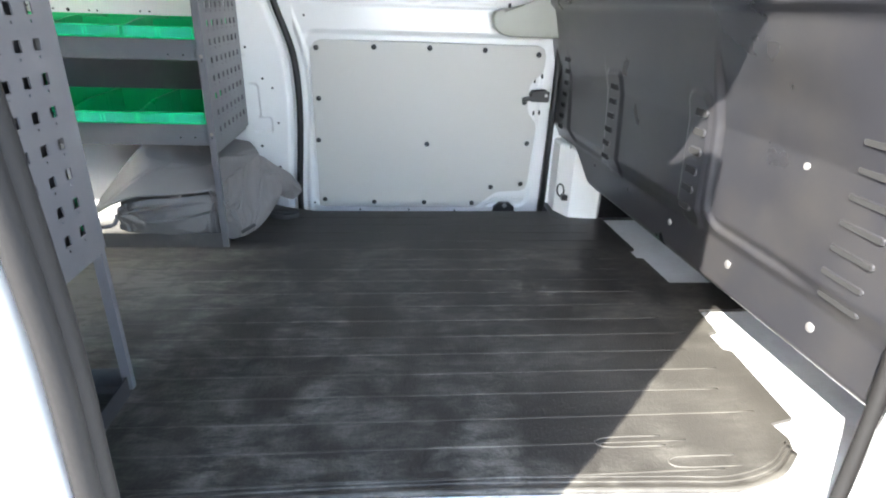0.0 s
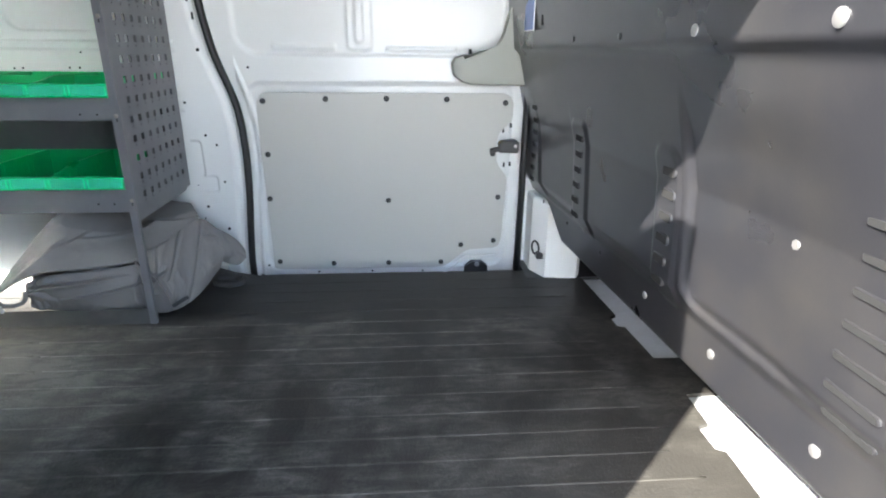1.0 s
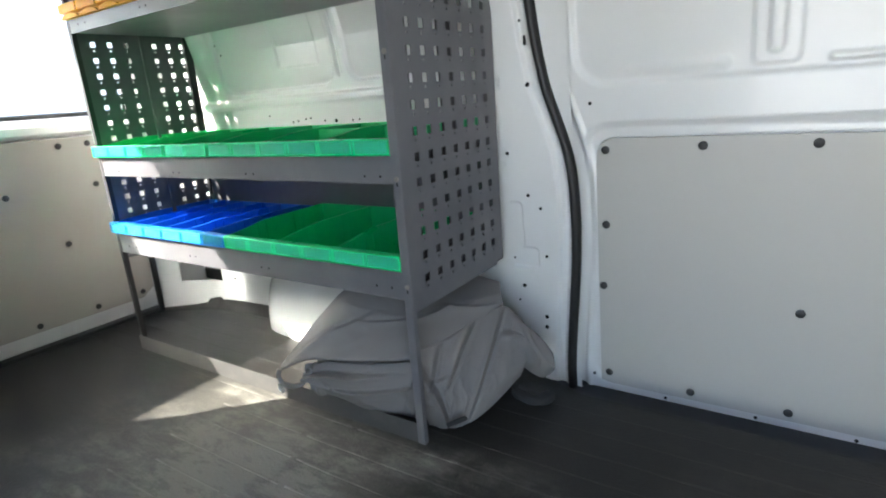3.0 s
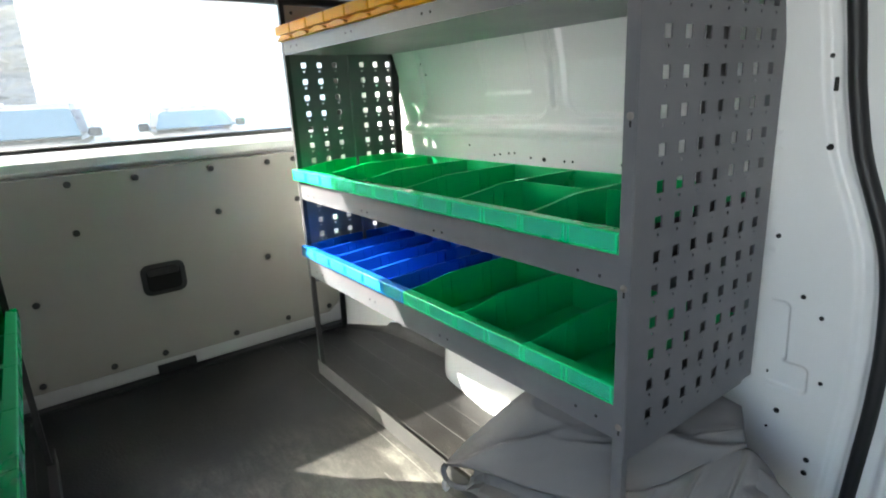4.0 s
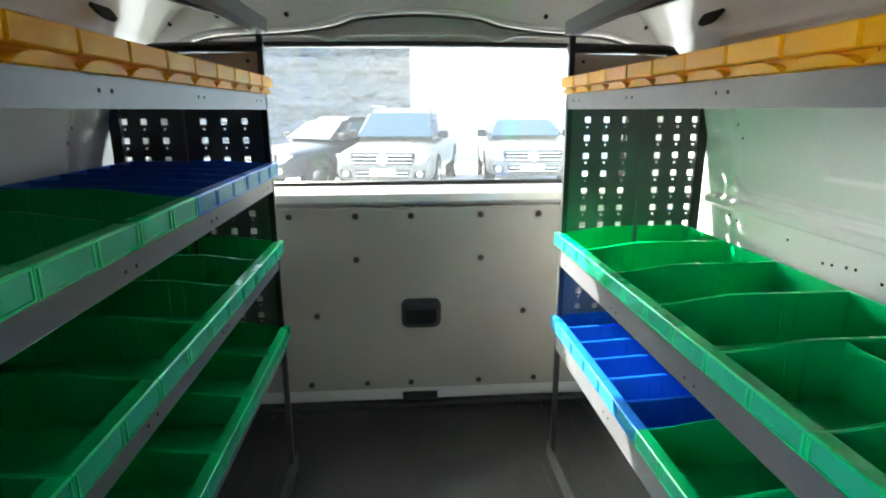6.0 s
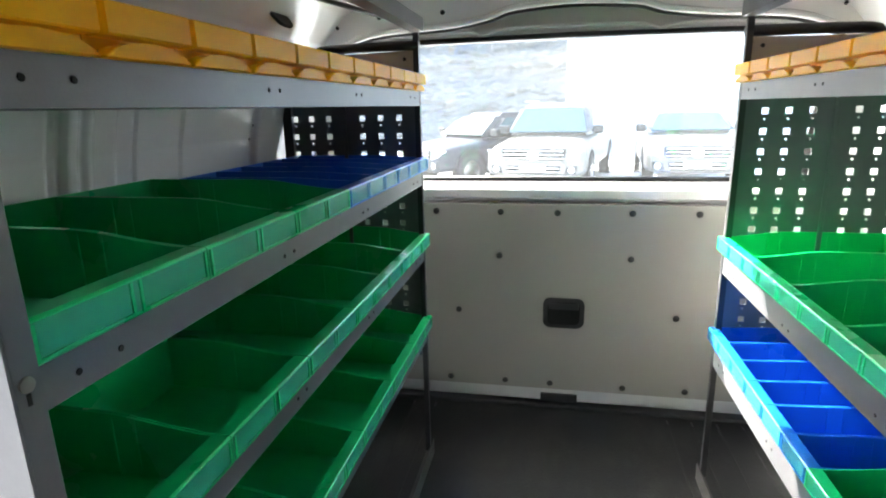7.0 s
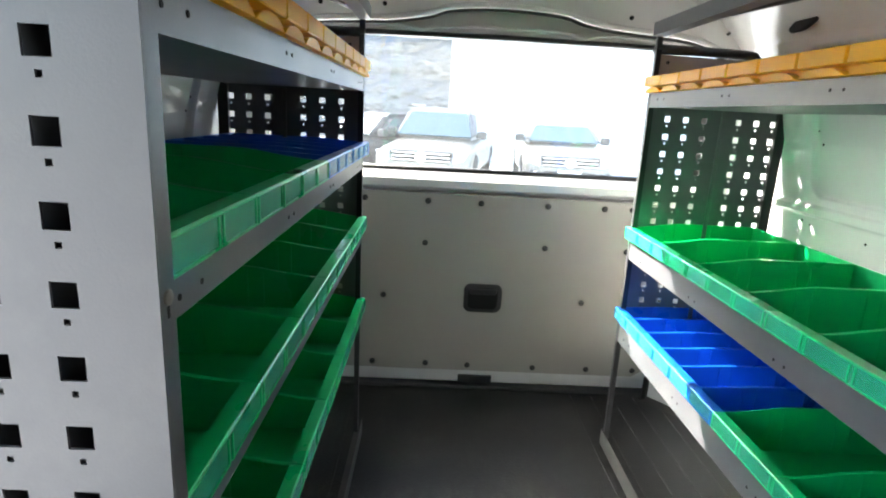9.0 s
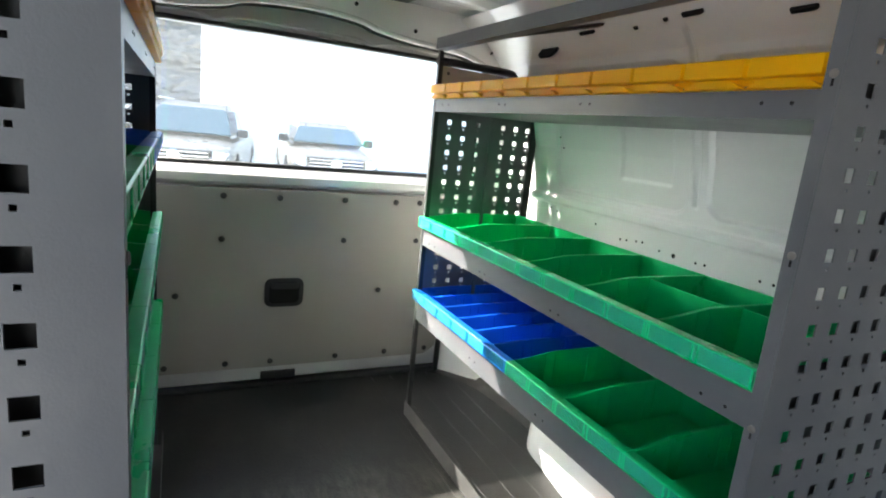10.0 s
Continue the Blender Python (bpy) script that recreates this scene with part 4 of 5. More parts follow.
def perforated(bm, y0, y1, z0, z1, ys, zs, hole=0.0095, dot=0.0028, drop=0.0185, x0=0.0, x1=0.0025):
    """A sheet across x with rows of square holes, each with a small hole below it."""
    cols, rows = [y0, y1], [z0, z1]
    for y in ys:
        cols += [y - hole, y - dot, y + dot, y + hole]
    for z in zs:
        rows += [z - hole, z + hole, z - drop - dot, z - drop + dot]
    cols, rows = sorted(cols), sorted(rows)

    def open_at(y, z):
        for a in ys:
            if abs(y - a) < hole:
                for b in zs:
                    if abs(z - b) < hole or (abs(y - a) < dot and abs(z - b + drop) < dot):
                        return True
        return False
    solid = [[not open_at((cols[i] + cols[i + 1]) / 2, (rows[j] + rows[j + 1]) / 2) for i in range(len(cols) - 1)] for j in range(len(rows) - 1)]
    cache = {}

    def v(i, j, s):
        if (i, j, s) not in cache:
            cache[i, j, s] = bm.verts.new(((x0, x1)[s], cols[i], rows[j]))
        return cache[i, j, s]
    for j, row in enumerate(solid):
        for i, on in enumerate(row):
            if not on:
                continue
            bm.faces.new((v(i, j, 0), v(i, j + 1, 0), v(i + 1, j + 1, 0), v(i + 1, j, 0)))
            bm.faces.new((v(i, j, 1), v(i + 1, j, 1), v(i + 1, j + 1, 1), v(i, j + 1, 1)))
            for di, dj, a, b in ((-1, 0, (i, j), (i, j + 1)), (1, 0, (i + 1, j), (i + 1, j + 1)), (0, -1, (i, j), (i + 1, j)), (0, 1, (i, j + 1), (i + 1, j + 1))):
                ii, jj = i + di, j + dj
                if not (0 <= ii < len(row) and 0 <= jj < len(solid)) or not solid[jj][ii]:
                    bm.faces.new((v(*a, 0), v(*b, 0), v(*b, 1), v(*a, 1)))


def shelf_unit(at, levels, beams, rear_low, label):
    """Posts, two perforated ends, and at each level a front beam and a pan. Local x along the van, post fronts at y = 0."""
    unit = thing("shelving_unit", at, label, "shelving unit", "shelving units along the van sides")
    for x in (0.0, UNIT - 0.026):
        rear = (x == 0) == rear_low
        for y in (0.018 if rear else 0.0, DEPTH - 0.03):
            bm = bmesh.new()
            a, b = x + 0.003, x + (0.017 if rear else 0.023)
            if x > 0:
                a, b = UNIT - (0.017 if rear else 0.023), UNIT - 0.003
            deep = 0.028 if y > 0.1 else 0.015
            prism(bm, [(a, y), (b, y), (b, y + deep), (a, y + deep)], "z", 0.0 if y < 0.1 else 0.345, 1.30 if y < 0.1 else 1.18, 0.002)
            # rear posts are backlit: their shade is put into the darker colour
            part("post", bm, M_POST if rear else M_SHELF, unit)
    for low in (True, False):
        rear = low == rear_low
        x = 0.0 if low else UNIT - 0.0025
        ys = [0.083, 0.137, 0.191, 0.292, 0.345, 0.395] if rear else [0.064 + 0.0525 * i for i in range(7)]
        zs = [0.394 + 0.0501 * i for i in range(14)] if rear else [0.405 + 0.0547 * i for i in range(16)]
        top = 1.10 if rear else 1.285
        bm = bmesh.new()
        perforated(bm, 0.018 if rear else 0.0, DEPTH, 0.345, top, ys, zs, hole=0.0080 if rear else 0.0095, dot=0.0024, drop=0.0195, x0=x, x1=x + 0.0025)
        panel = part("end_panel", bm, M_SHELF, unit, "perforated grey end panel")
        bm = bmesh.new()
        box(bm, x + (0.003 if low else -0.018), x + (0.0205 if low else -0.0005), 0.034 if rear else 0.016, DEPTH - 0.031, 0.335, 0.345)
        part("flange", bm, M_SHELF, panel)
        if rear:
            bm = bmesh.new()
            prism(bm, [(0.236, 0.346), (0.250, 0.346), (0.248, 1.098), (0.238, 1.098)], "x", x + (0.003 if low else -0.0075), x + (0.009 if low else -0.0005), 0.002)
            part("stiffener", bm, M_SHELF, panel)
            bm = bmesh.new()
            tube(bm, smooth_line([(x, 0.02, 1.235), (x, 0.27, 1.232), (x, 0.310, 1.220), (x, 0.345, 1.175), (x, 0.375, 1.08)], 4), 0.019, 8, 0.7)
            part("top_frame", bm, M_POST, unit, "", True)
            bm = bmesh.new()
            prism(bm, [(0.02, 1.085), (0.36, 1.085), (0.335, 1.165), (0.285, 1.216), (0.02, 1.222)], "x", x - 0.002, x + 0.002)
            bd = part("top_board", bm, M_BEIGE, unit, "beige board")
            for y in (0.06, 0.25):
                bm = bmesh.new()
                disc(bm, (x + (0.002 if low else -0.002), y, 1.20), (1 if low else -1, 0, 0), 0.005, 0.003, 10)
                part("bolt", bm, M_BLACKPL, bd)
        else:
            s = 1 if not low else -1
            face = UNIT if not low else 0.0
            for z in (0.40, 0.640, 0.895, 1.13):
                bm = bmesh.new()
                disc(bm, (face - s * 0.0115, 0.0, z), (0, -1, 0), 0.0058, 0.003, 14, 1)
                screw = part("screw", bm, M_SCREW, unit, "dull zinc screw head", "auto")
                bm = bmesh.new()
                box(bm, face - s * 0.0115 - 0.0016, face - s * 0.0115 + 0.0016, -0.0006, 0.002, z - 0.0155, z - 0.0065)
                part("keyhole", bm, M_HOLE, screw)
    for z, (down, top) in zip(levels, beams):
        low, high = z - down, z - top
        # pan with a folded front: the beam
        bm = bmesh.new()
        prof = [(0.022, low + 0.004), (0.048, low + 0.004), (0.048, low + 0.0055), (DEPTH - 0.03, low + 0.0055), (DEPTH - 0.03, high), (DEPTH - 0.0275, high), (DEPTH - 0.0275, low + 0.0025),
                (0.024, low + 0.0015), (0.022, low + 0.0015)]
        prism(bm, prof, "x", 0.024, UNIT - 0.024)
        part("shelf_pan", bm, M_SHELF, unit)
        bm = bmesh.new()
        box(bm, 0.0175, UNIT - 0.0175, 0.019, 0.0215, low, high)
        beam = part("beam", bm, M_SHELF, unit)
        for x in (0.071, 0.116, 0.425, 0.455, 0.76, 0.79, UNIT - 0.116, UNIT - 0.071):
            bm = bmesh.new()
            disc(bm, (x, 0.019, z - (0.050 if z > 1.0 else 0.062 if not rear_low else 0.082)), (0, -1, 0), 0.0030, 0.0008, 10)
            part("hole", bm, M_HOLE, beam)
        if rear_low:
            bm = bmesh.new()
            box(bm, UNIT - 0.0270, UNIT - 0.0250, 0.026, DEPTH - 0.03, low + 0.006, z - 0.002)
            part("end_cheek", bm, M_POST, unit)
    for z0, z1 in ((0.362, 0.622),) if rear_low else ((0.384, 0.634), (0.640, 0.856)):
        bm = bmesh.new()
        box(bm, 0.024, UNIT - 0.028, DEPTH - 0.0268, DEPTH - 0.0250, z0, z1)
        part("back_panel", bm, M_SHELF, unit)
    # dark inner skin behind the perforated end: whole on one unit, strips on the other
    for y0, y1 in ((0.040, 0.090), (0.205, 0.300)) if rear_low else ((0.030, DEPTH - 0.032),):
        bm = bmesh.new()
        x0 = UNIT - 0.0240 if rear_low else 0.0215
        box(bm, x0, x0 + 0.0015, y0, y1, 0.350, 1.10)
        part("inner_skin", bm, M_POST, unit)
    bm = bmesh.new()
    prism(bm, [(0.003, 0.0), (0.03, 0.0), (0.03, 0.003), (0.006, 0.003), (0.006, 0.052), (0.003, 0.052)], "x", 0.024, UNIT - 0.024)
    part("floor_rail", bm, M_RAIL, unit)
    if not rear_low:
        bm = bmesh.new()
        prism(bm, [(0.003, 0.0), (0.03, 0.0), (0.03, 0.003), (0.006, 0.003), (0.006, 0.045), (0.003, 0.045)], "y", 0.030, DEPTH - 0.03)
        part("foot_rail", bm, M_POST, unit)
    bm = bmesh.new()
    prism(bm, [(0.0, 1.265), (0.035, 1.265), (0.035, 1.268), (0.003, 1.268), (0.003, 1.300), (0.0, 1.300)], "x", 0.024, UNIT - 0.024)
    part("top_rail", bm, M_SHELF, unit)
    xr = 0.02 if rear_low else UNIT - 0.02
    s = 1 if rear_low else -1
    bm = bmesh.new()
    tube(bm, [(xr, 0.03, 1.285), (xr + s * 0.50, 0.30, 1.335)], 0.014, 6, 0.35)
    part("brace", bm, M_POST, unit)
    return unit


FAR = pose(-1.812, 1.804, 0)
NEAR = pose(-0.526, 1.028, 0, 0, 0, 180)
FAR_Z = (0.467, 0.724, 1.146)
NEAR_Z = (0.460, 0.716, 0.936, 1.147)
shelf_unit(FAR, FAR_Z, ((0.108, 0.034), (0.098, 0.034), (0.072, 0.026)), True, "dark grey metal shelving unit with perforated ends and three shelves")
shelf_unit(NEAR, NEAR_Z, ((0.080, 0.034), (0.080, 0.034), (0.078, 0.034), (0.071, 0.026)), False, "dark grey metal shelving unit with perforated ends and four shelves")


# ---- storage bins ----
BIN_D, BIN_H = 0.372, 0.091


def bin_body(w, shape, deep=BIN_D, base=0.0):
    """An open plastic bin in one skin: thin walls, sides that rise behind a low front with a thick lip, ribs inside the sides."""
    t, g = 0.0028, 0.0008
    z0, up, lip, out = (0.046, 0.008, 0.027, 0.022) if shape == "scallop" else (base, 0.006 if shape == "low" else 0.016, 0.036, 0.020)
    a, b = g, w - g
    marks = [0.0, 0.02, 0.06, 0.11, 0.16]
    for y in (0.10, 0.13, 0.24, 0.27):
        marks += [y - 0.0005, y, y + 0.004, y + 0.0045]
    marks = sorted([y for y in marks if y < deep - 0.01] + [deep])
    rib = lambda y: 0.0016 if shape != "scallop" and any(q <= y <= q + 0.004 for q in (0.10, 0.13, 0.24, 0.27)) else 0.0
    top = lambda y: BIN_H + up * step(y / 0.15)
    bm = bmesh.new()
    v = lambda x, y, z: bm.verts.new((x, y, z))
    quad = lambda *q: bm.faces.new(q)
    rings = []
    for y in marks:
        yi = min(max(y, t), deep - t)
        h = top(y)
        lo_z = z0 + t + 0.004
        rings.append([v(a, y, z0), v(a, y, h), v(a + t, yi, h), v(a + t + rib(y), yi, min(h, BIN_H) - 0.012), v(a + t + rib(y), yi, lo_z), v(b - t - rib(y), yi, lo_z),
                      v(b - t - rib(y), yi, min(h, BIN_H) - 0.012), v(b - t, yi, h), v(b, y, h), v(b, y, z0)])
    for p, q in zip(rings, rings[1:]):
        for k in range(10):
            quad(p[k], p[(k + 1) % 10], q[(k + 1) % 10], q[k])
    # back wall
    q = rings[-1]
    quad(q[0], q[1], q[8], q[9])
    quad(q[1], q[2], q[7], q[8])
    quad(q[2], q[3], q[6], q[7])
    quad(q[3], q[4], q[5], q[6])
    # front wall with the lip
    p = rings[0]
    quad(p[2], p[3], p[6], p[7])
    quad(p[3], p[4], p[5], p[6])
    c = 0.002
    k = 0.0035 if shape == "scallop" else 0.0
    lines = [(p[0], p[9])] + [(v(a + k, y, z), v(b - k, y, z)) for y, z in ((0.0, BIN_H - lip), (-out + c, BIN_H - lip), (-out, BIN_H - lip + c), (-out, BIN_H - c), (-out + c, BIN_H))] + [(p[1], p[8])]
    for s, e in zip(lines, lines[1:]):
        quad(s[0], e[0], e[1], s[1])
    quad(p[1], p[2], p[7], p[8])
    for k in (0, 1):
        bm.faces.new([s[k] for s in lines[1:]])
        bm.faces.new((lines[0][k], lines[1][k], lines[-1][k]))
    return bm


def bin_label(bm, x0, x1):
    """A raised frame round a label field on the lip, open at the top."""
    z0, z1 = BIN_H - 0.033, BIN_H - 0.004
    prism(bm, [(x0, z1), (x0, z0), (x1, z0), (x1, z1), (x1 - 0.003, z1), (x1 - 0.003, z0 + 0.0025), (x0 + 0.003, z0 + 0.0025), (x0 + 0.003, z1)], "y", -0.0218, -0.0195)


BIN_MESH = {}


def storage_bin(at, w, mat, color, labels=2, divider=None, shape="", base=0.0):
    deep = -divider if divider is not None and divider < 0 else BIN_D
    key = (round(w, 3), mat.name, labels, shape, deep, base)
    if key not in BIN_MESH:
        body = mesh_of(bin_body(w, shape, deep, base), "storage_bin", mat)
        holders = []
        for i in range(labels if shape != "scallop" else 0):
            bm = bmesh.new()
            s = w / labels
            bin_label(bm, s * i + 0.004, s * (i + 1) - 0.004)
            holders.append(mesh_of(bm, "label_holder", mat))
        # added film over the lip: a reflected sheen held in its teal colour
        strip = None
        if shape != "scallop":
            bm = bmesh.new()
            box(bm, 0.0015, w - 0.0015, -0.0208, -0.0203, BIN_H - 0.031, BIN_H - 0.0035)
            strip = mesh_of(bm, "label_strip", M_SHEEN)
        BIN_MESH[key] = (body, holders, strip)
    body, holders, strip = BIN_MESH[key]
    ob = tagged(new("storage_bin", body), color + " open plastic storage bin on a grey metal shelf", "storage bin", color + " storage bins on the shelves")
    ob.matrix_world = at
    for h in holders:
        new("label_holder", h).parent = ob
    if strip:
        tagged(new("label_strip", strip), "thin teal film painting the sky's sheen on the lip").parent = ob
    if divider is not None and divider > 0:
        y = divider
        bm = bmesh.new()
        box(bm, 0.004, w - 0.004, y, y + 0.002, 0.003, BIN_H + 0.012)
        part("divider", bm, mat, ob)
    if shape == "scallop":
        bm = bmesh.new()
        # bulging front under the lip, round-shouldered
        n, e = 12, 0.003
        arc = [(e + (w - 2 * e) * k / n, BIN_H - 0.042 + 0.013 * math.sin(math.pi * k / n) ** 0.6) for k in range(n + 1)]
        prism(bm, [(e, BIN_H - 0.044), (w - e, BIN_H - 0.044)] + arc[::-1], "y", -0.019, -0.004, 0.002)
        part("front_panel", bm, mat, ob)
    return ob


def fill(unit_m, z, row, x0, base=0.0):
    """Bins side by side on one level: (width, material, colour, labels, divider, shape)."""
    x = x0
    for w, mat, color, labels, div, shape in row:
        storage_bin(unit_m @ pose(x, 0.024, z - BIN_H), w, mat, color, labels, div, shape, base)
        x += w


G = lambda w=0.2105, div=None: (w, M_GREEN, "green", 2, div, "")
B = lambda w=0.10525: (w, M_BLUE, "blue", 1, None, "low")
Y = lambda w=0.1148: (w, M_YELLOW, "yellow", 1, None, "scallop")
fill(FAR, FAR_Z[0], [B()] * 6 + [G(), G(), G()], 0.0)
fill(FAR, FAR_Z[1], [G(), G(), G(), G(), G(0.2105, 0.19), G(0.2105, 0.22)], 0.0)
fill(FAR, FAR_Z[2] + 0.012, [Y()] * 11, 0.0)
fill(NEAR, NEAR_Z[0], [G() for _ in range(6)], 0.021, 0.020)
fill(NEAR, NEAR_Z[1], [G(), G(0.2105, -0.215), G(), G(), G(), G()], 0.021, 0.020)
fill(NEAR, NEAR_Z[2], [G(), G(), G()] + [B()] * 6, 0.021, 0.020)
fill(NEAR, NEAR_Z[3] + 0.012, [Y()] * 11, 0.021)


# ---- folded canvas cover under the far shelves ----
def drape(upper, lower, bulge, fold, count, seed, n=110, m=60, thick=0.006, out=(0, -1, 0.3), creases=()):
    """A cloth ruled between two edges, bulging outwards, with drawn creases (from u, v to u, v; height; width), soft folds and small wrinkles."""
    a, b = smooth_line(upper, n), smooth_line(lower, n)
    out = Vector(out).normalized()

    def along(line, u):
        f = u * (len(line) - 1)
        i = min(int(f), len(line) - 2)
        return line[i].lerp(line[i + 1], f - i)
    bm = bmesh.new()
    sides = [[], []]
    for j in range(m + 1):
        v = j / m
        rows = ([], [])
        for i in range(n + 1):
            u = i / n
            p = along(a, u).lerp(along(b, u), v)
            env = math.sin(math.pi * min(1, max(0, v))) ** 0.7
            q = Vector((u * count + 0.9 * noise.noise(Vector((u * 3, v * 2, seed))), v * 1.3, seed))
            crease = 1 - 2.4 * abs(noise.noise(q)) ** 0.6
            fine = 1 - 2.4 * abs(noise.noise(q * 2.3 + Vector((5, 2, 0)))) ** 0.6
            tiny = 1 - 2.4 * abs(noise.noise(Vector((u * 9 + 3 * v, v * 5 - 2 * u, seed + 3)))) ** 0.6
            p = p + out * (bulge * env + fold * crease * (0.3 + 0.7 * env) + fold * 0.28 * fine + fold * 0.09 * tiny)
            for u0, v0, u1, v1, height, width in creases:
                k = ((u - u0) * (u1 - u0) + (v - v0) * (v1 - v0)) / ((u1 - u0) ** 2 + (v1 - v0) ** 2)
                kk = min(1.0, max(0.0, k))
                off = (u - u0 - kk * (u1 - u0)) * (v1 - v0) - (v - v0 - kk * (v1 - v0)) * (u1 - u0)
                d = math.hypot(u - u0 - kk * (u1 - u0), v - v0 - kk * (v1 - v0)) / width
                fade = math.sin(math.pi * (0.12 + 0.76 * kk)) * (1.0 if 0 < k < 1 else 0.6)
                p = p + out * (height * fade * (math.exp(-d) - 0.55 * (math.exp(-(d - 1.4) ** 2 * 3) if off > 0 else 0.0)))
            p = p + Vector((0, 0, 0.12 * fold)) * noise.noise(p * 14)
            p.z = max(p.z, 0.004)
            rows[0].append(bm.verts.new(p))
            rows[1].append(bm.verts.new(p - out * thick))
        for s in (0, 1):
            sides[s].append(rows[s])
    for g in sides:
        for j in range(m):
            for i in range(n):
                bm.faces.new((g[j][i], g[j][i + 1], g[j + 1][i + 1], g[j + 1][i]))
    f, g = sides
    for i in range(n):
        for j in (0, m):
            bm.faces.new((f[j][i], f[j][i + 1], g[j][i + 1], g[j][i]))
    for j in range(m):
        for i in (0, n):
            bm.faces.new((f[j][i], f[j + 1][i], g[j + 1][i], g[j][i]))
    return bm


cover = thing("canvas_cover", pose(0, 0, 0), "folded grey canvas cover heaped on the floor under the shelves", "cover")
rim = [(-0.915, 1.725, 0.155), (-0.79, 1.722, 0.212), (-0.68, 1.775, 0.205), (-0.58, 1.865, 0.196), (-0.52, 1.97, 0.225), (-0.465, 2.11, 0.262)]
back = [(-0.90, 1.80, 0.20), (-0.80, 1.87, 0.335), (-0.74, 1.97, 0.345), (-0.70, 2.08, 0.33), (-0.64, 2.18, 0.31), (-0.52, 2.20, 0.285)]
part("top_fold", drape(back, rim, 0.010, 0.004, 1.2, 2.0, out=(-0.1, -0.35, 1.0), creases=((0.10, 0.98, 0.42, 0.52, 0.012, 0.04), (0.34, 0.62, 0.98, 0.70, 0.010, 0.03), (0.52, 0.0, 0.60, 0.40, 0.010, 0.03), (0.70, 0.55, 0.96, 0.98, 0.014, 0.04))), M_FABRIC, cover, "", True)
low = [(-0.845, 1.816, 0.052), (-0.79, 1.816, 0.046), (-0.70, 1.818, 0.040), (-0.62, 1.85, 0.030), (-0.57, 1.885, 0.012)]
tuck = [(-0.845, 1.772, 0.158)] + [(x + 0.012, y + 0.030, z - 0.020) for x, y, z in rim[1:4]] + [(-0.57, 1.90, 0.18)]
part("front_fold", drape(tuck, low, 0.034, 0.006, 1.8, 7.0, out=(0, -1, 0.2), creases=((0.02, 0.30, 0.60, 0.22, 0.031, 0.045), (0.02, 0.05, 0.22, 0.60, 0.028, 0.038), (0.30, 0.62, 0.95, 0.40, 0.020, 0.038), (0.75, 0.0, 0.85, 1.0, 0.017, 0.038))), M_FABRIC, cover, "", True)
side_top = [(-0.60, 1.865, 0.20), (-0.53, 1.94, 0.222), (-0.475, 2.10, 0.255), (-0.43, 2.13, 0.225), (-0.395, 2.12, 0.185)]
side_low = [(-0.565, 1.875, 0.004), (-0.520, 1.878, 0.005), (-0.470, 1.895, 0.020), (-0.430, 1.95, 0.045), (-0.400, 2.06, 0.085)]
part("end_fold", drape(side_top, side_low, 0.034, 0.009, 2.4, 11.0, out=(0.55, -0.75, 0.25), creases=((0.02, 0.10, 0.28, 0.98, 0.036, 0.028), (0.18, 0.0, 0.10, 0.55, 0.027, 0.028), (0.34, 0.02, 0.24, 0.50, 0.030, 0.028), (0.52, 0.0, 0.50, 0.95, 0.018, 0.035), (0.62, 0.25, 0.95, 0.12, 0.027, 0.035), (0.08, 0.45, 0.26, 0.38, 0.021, 0.021))), M_FABRIC, cover, "", True)
part("corner_roll", drape([(-0.455, 2.115, 0.235), (-0.40, 2.105, 0.215), (-0.35, 2.10, 0.185), (-0.322, 2.105, 0.145)], [(-0.440, 2.09, 0.13), (-0.39, 2.085, 0.098), (-0.345, 2.085, 0.085), (-0.318, 2.10, 0.105)], 0.026, 0.006, 2.0, 4.0, 40, 30,
                          out=(0.4, -0.85, 0.2)), M_FABRIC, cover, "", True)
# the open corner of the fold: an inner flap, a loop of edging and a hanging corner
part("inner_flap", drape([(-0.855, 1.760, 0.165), (-0.82, 1.748, 0.182), (-0.775, 1.750, 0.190)], [(-0.865, 1.772, 0.082), (-0.83, 1.775, 0.070), (-0.79, 1.785, 0.10)], 0.004, 0.010, 3.5, 9.0, 40, 30),
     M_FABRIC, cover, "", True)
bm = bmesh.new()
tube(bm, smooth_line([(-0.917, 1.724, 0.152), (-0.922, 1.720, 0.135), (-0.912, 1.724, 0.112), (-0.885, 1.735, 0.106), (-0.868, 1.752, 0.112), (-0.860, 1.757, 0.140)], 5), 0.0042, 8, 1.6)
part("edging", bm, M_FABRIC, cover, "", True)
bm = bmesh.new()
tube(bm, smooth_line([(-0.918, 1.720, 0.112), (-0.916, 1.718, 0.100), (-0.908, 1.720, 0.094)], 4), 0.007, 8)
part("strap", bm, M_BOARD, cover, "pale strap end", True)
bm = bmesh.new()
box(bm, -0.84, -0.52, 1.90, 2.07, 0.004, 0.17, 0.05)
part("filling", bm, M_FABRIC, cover)
bm = bmesh.new()
box(bm, -0.868, -0.66, 1.800, 2.06, 0.058, 0.196, 0.012)
part("inner_fold", bm, M_FABRIC, cover)
bm = bmesh.new()
box(bm, -0.028, 0.028, -0.002, 0.002, -0.006, 0.006, 0.001)
tg = part("tag", bm, M_BLACKPL, cover, "small dark sewn tag")
tg.matrix_world = Matrix.Translation((-0.468, 1.858, 0.051)) @ pose(0, 0, 0, 0, -27, 20)

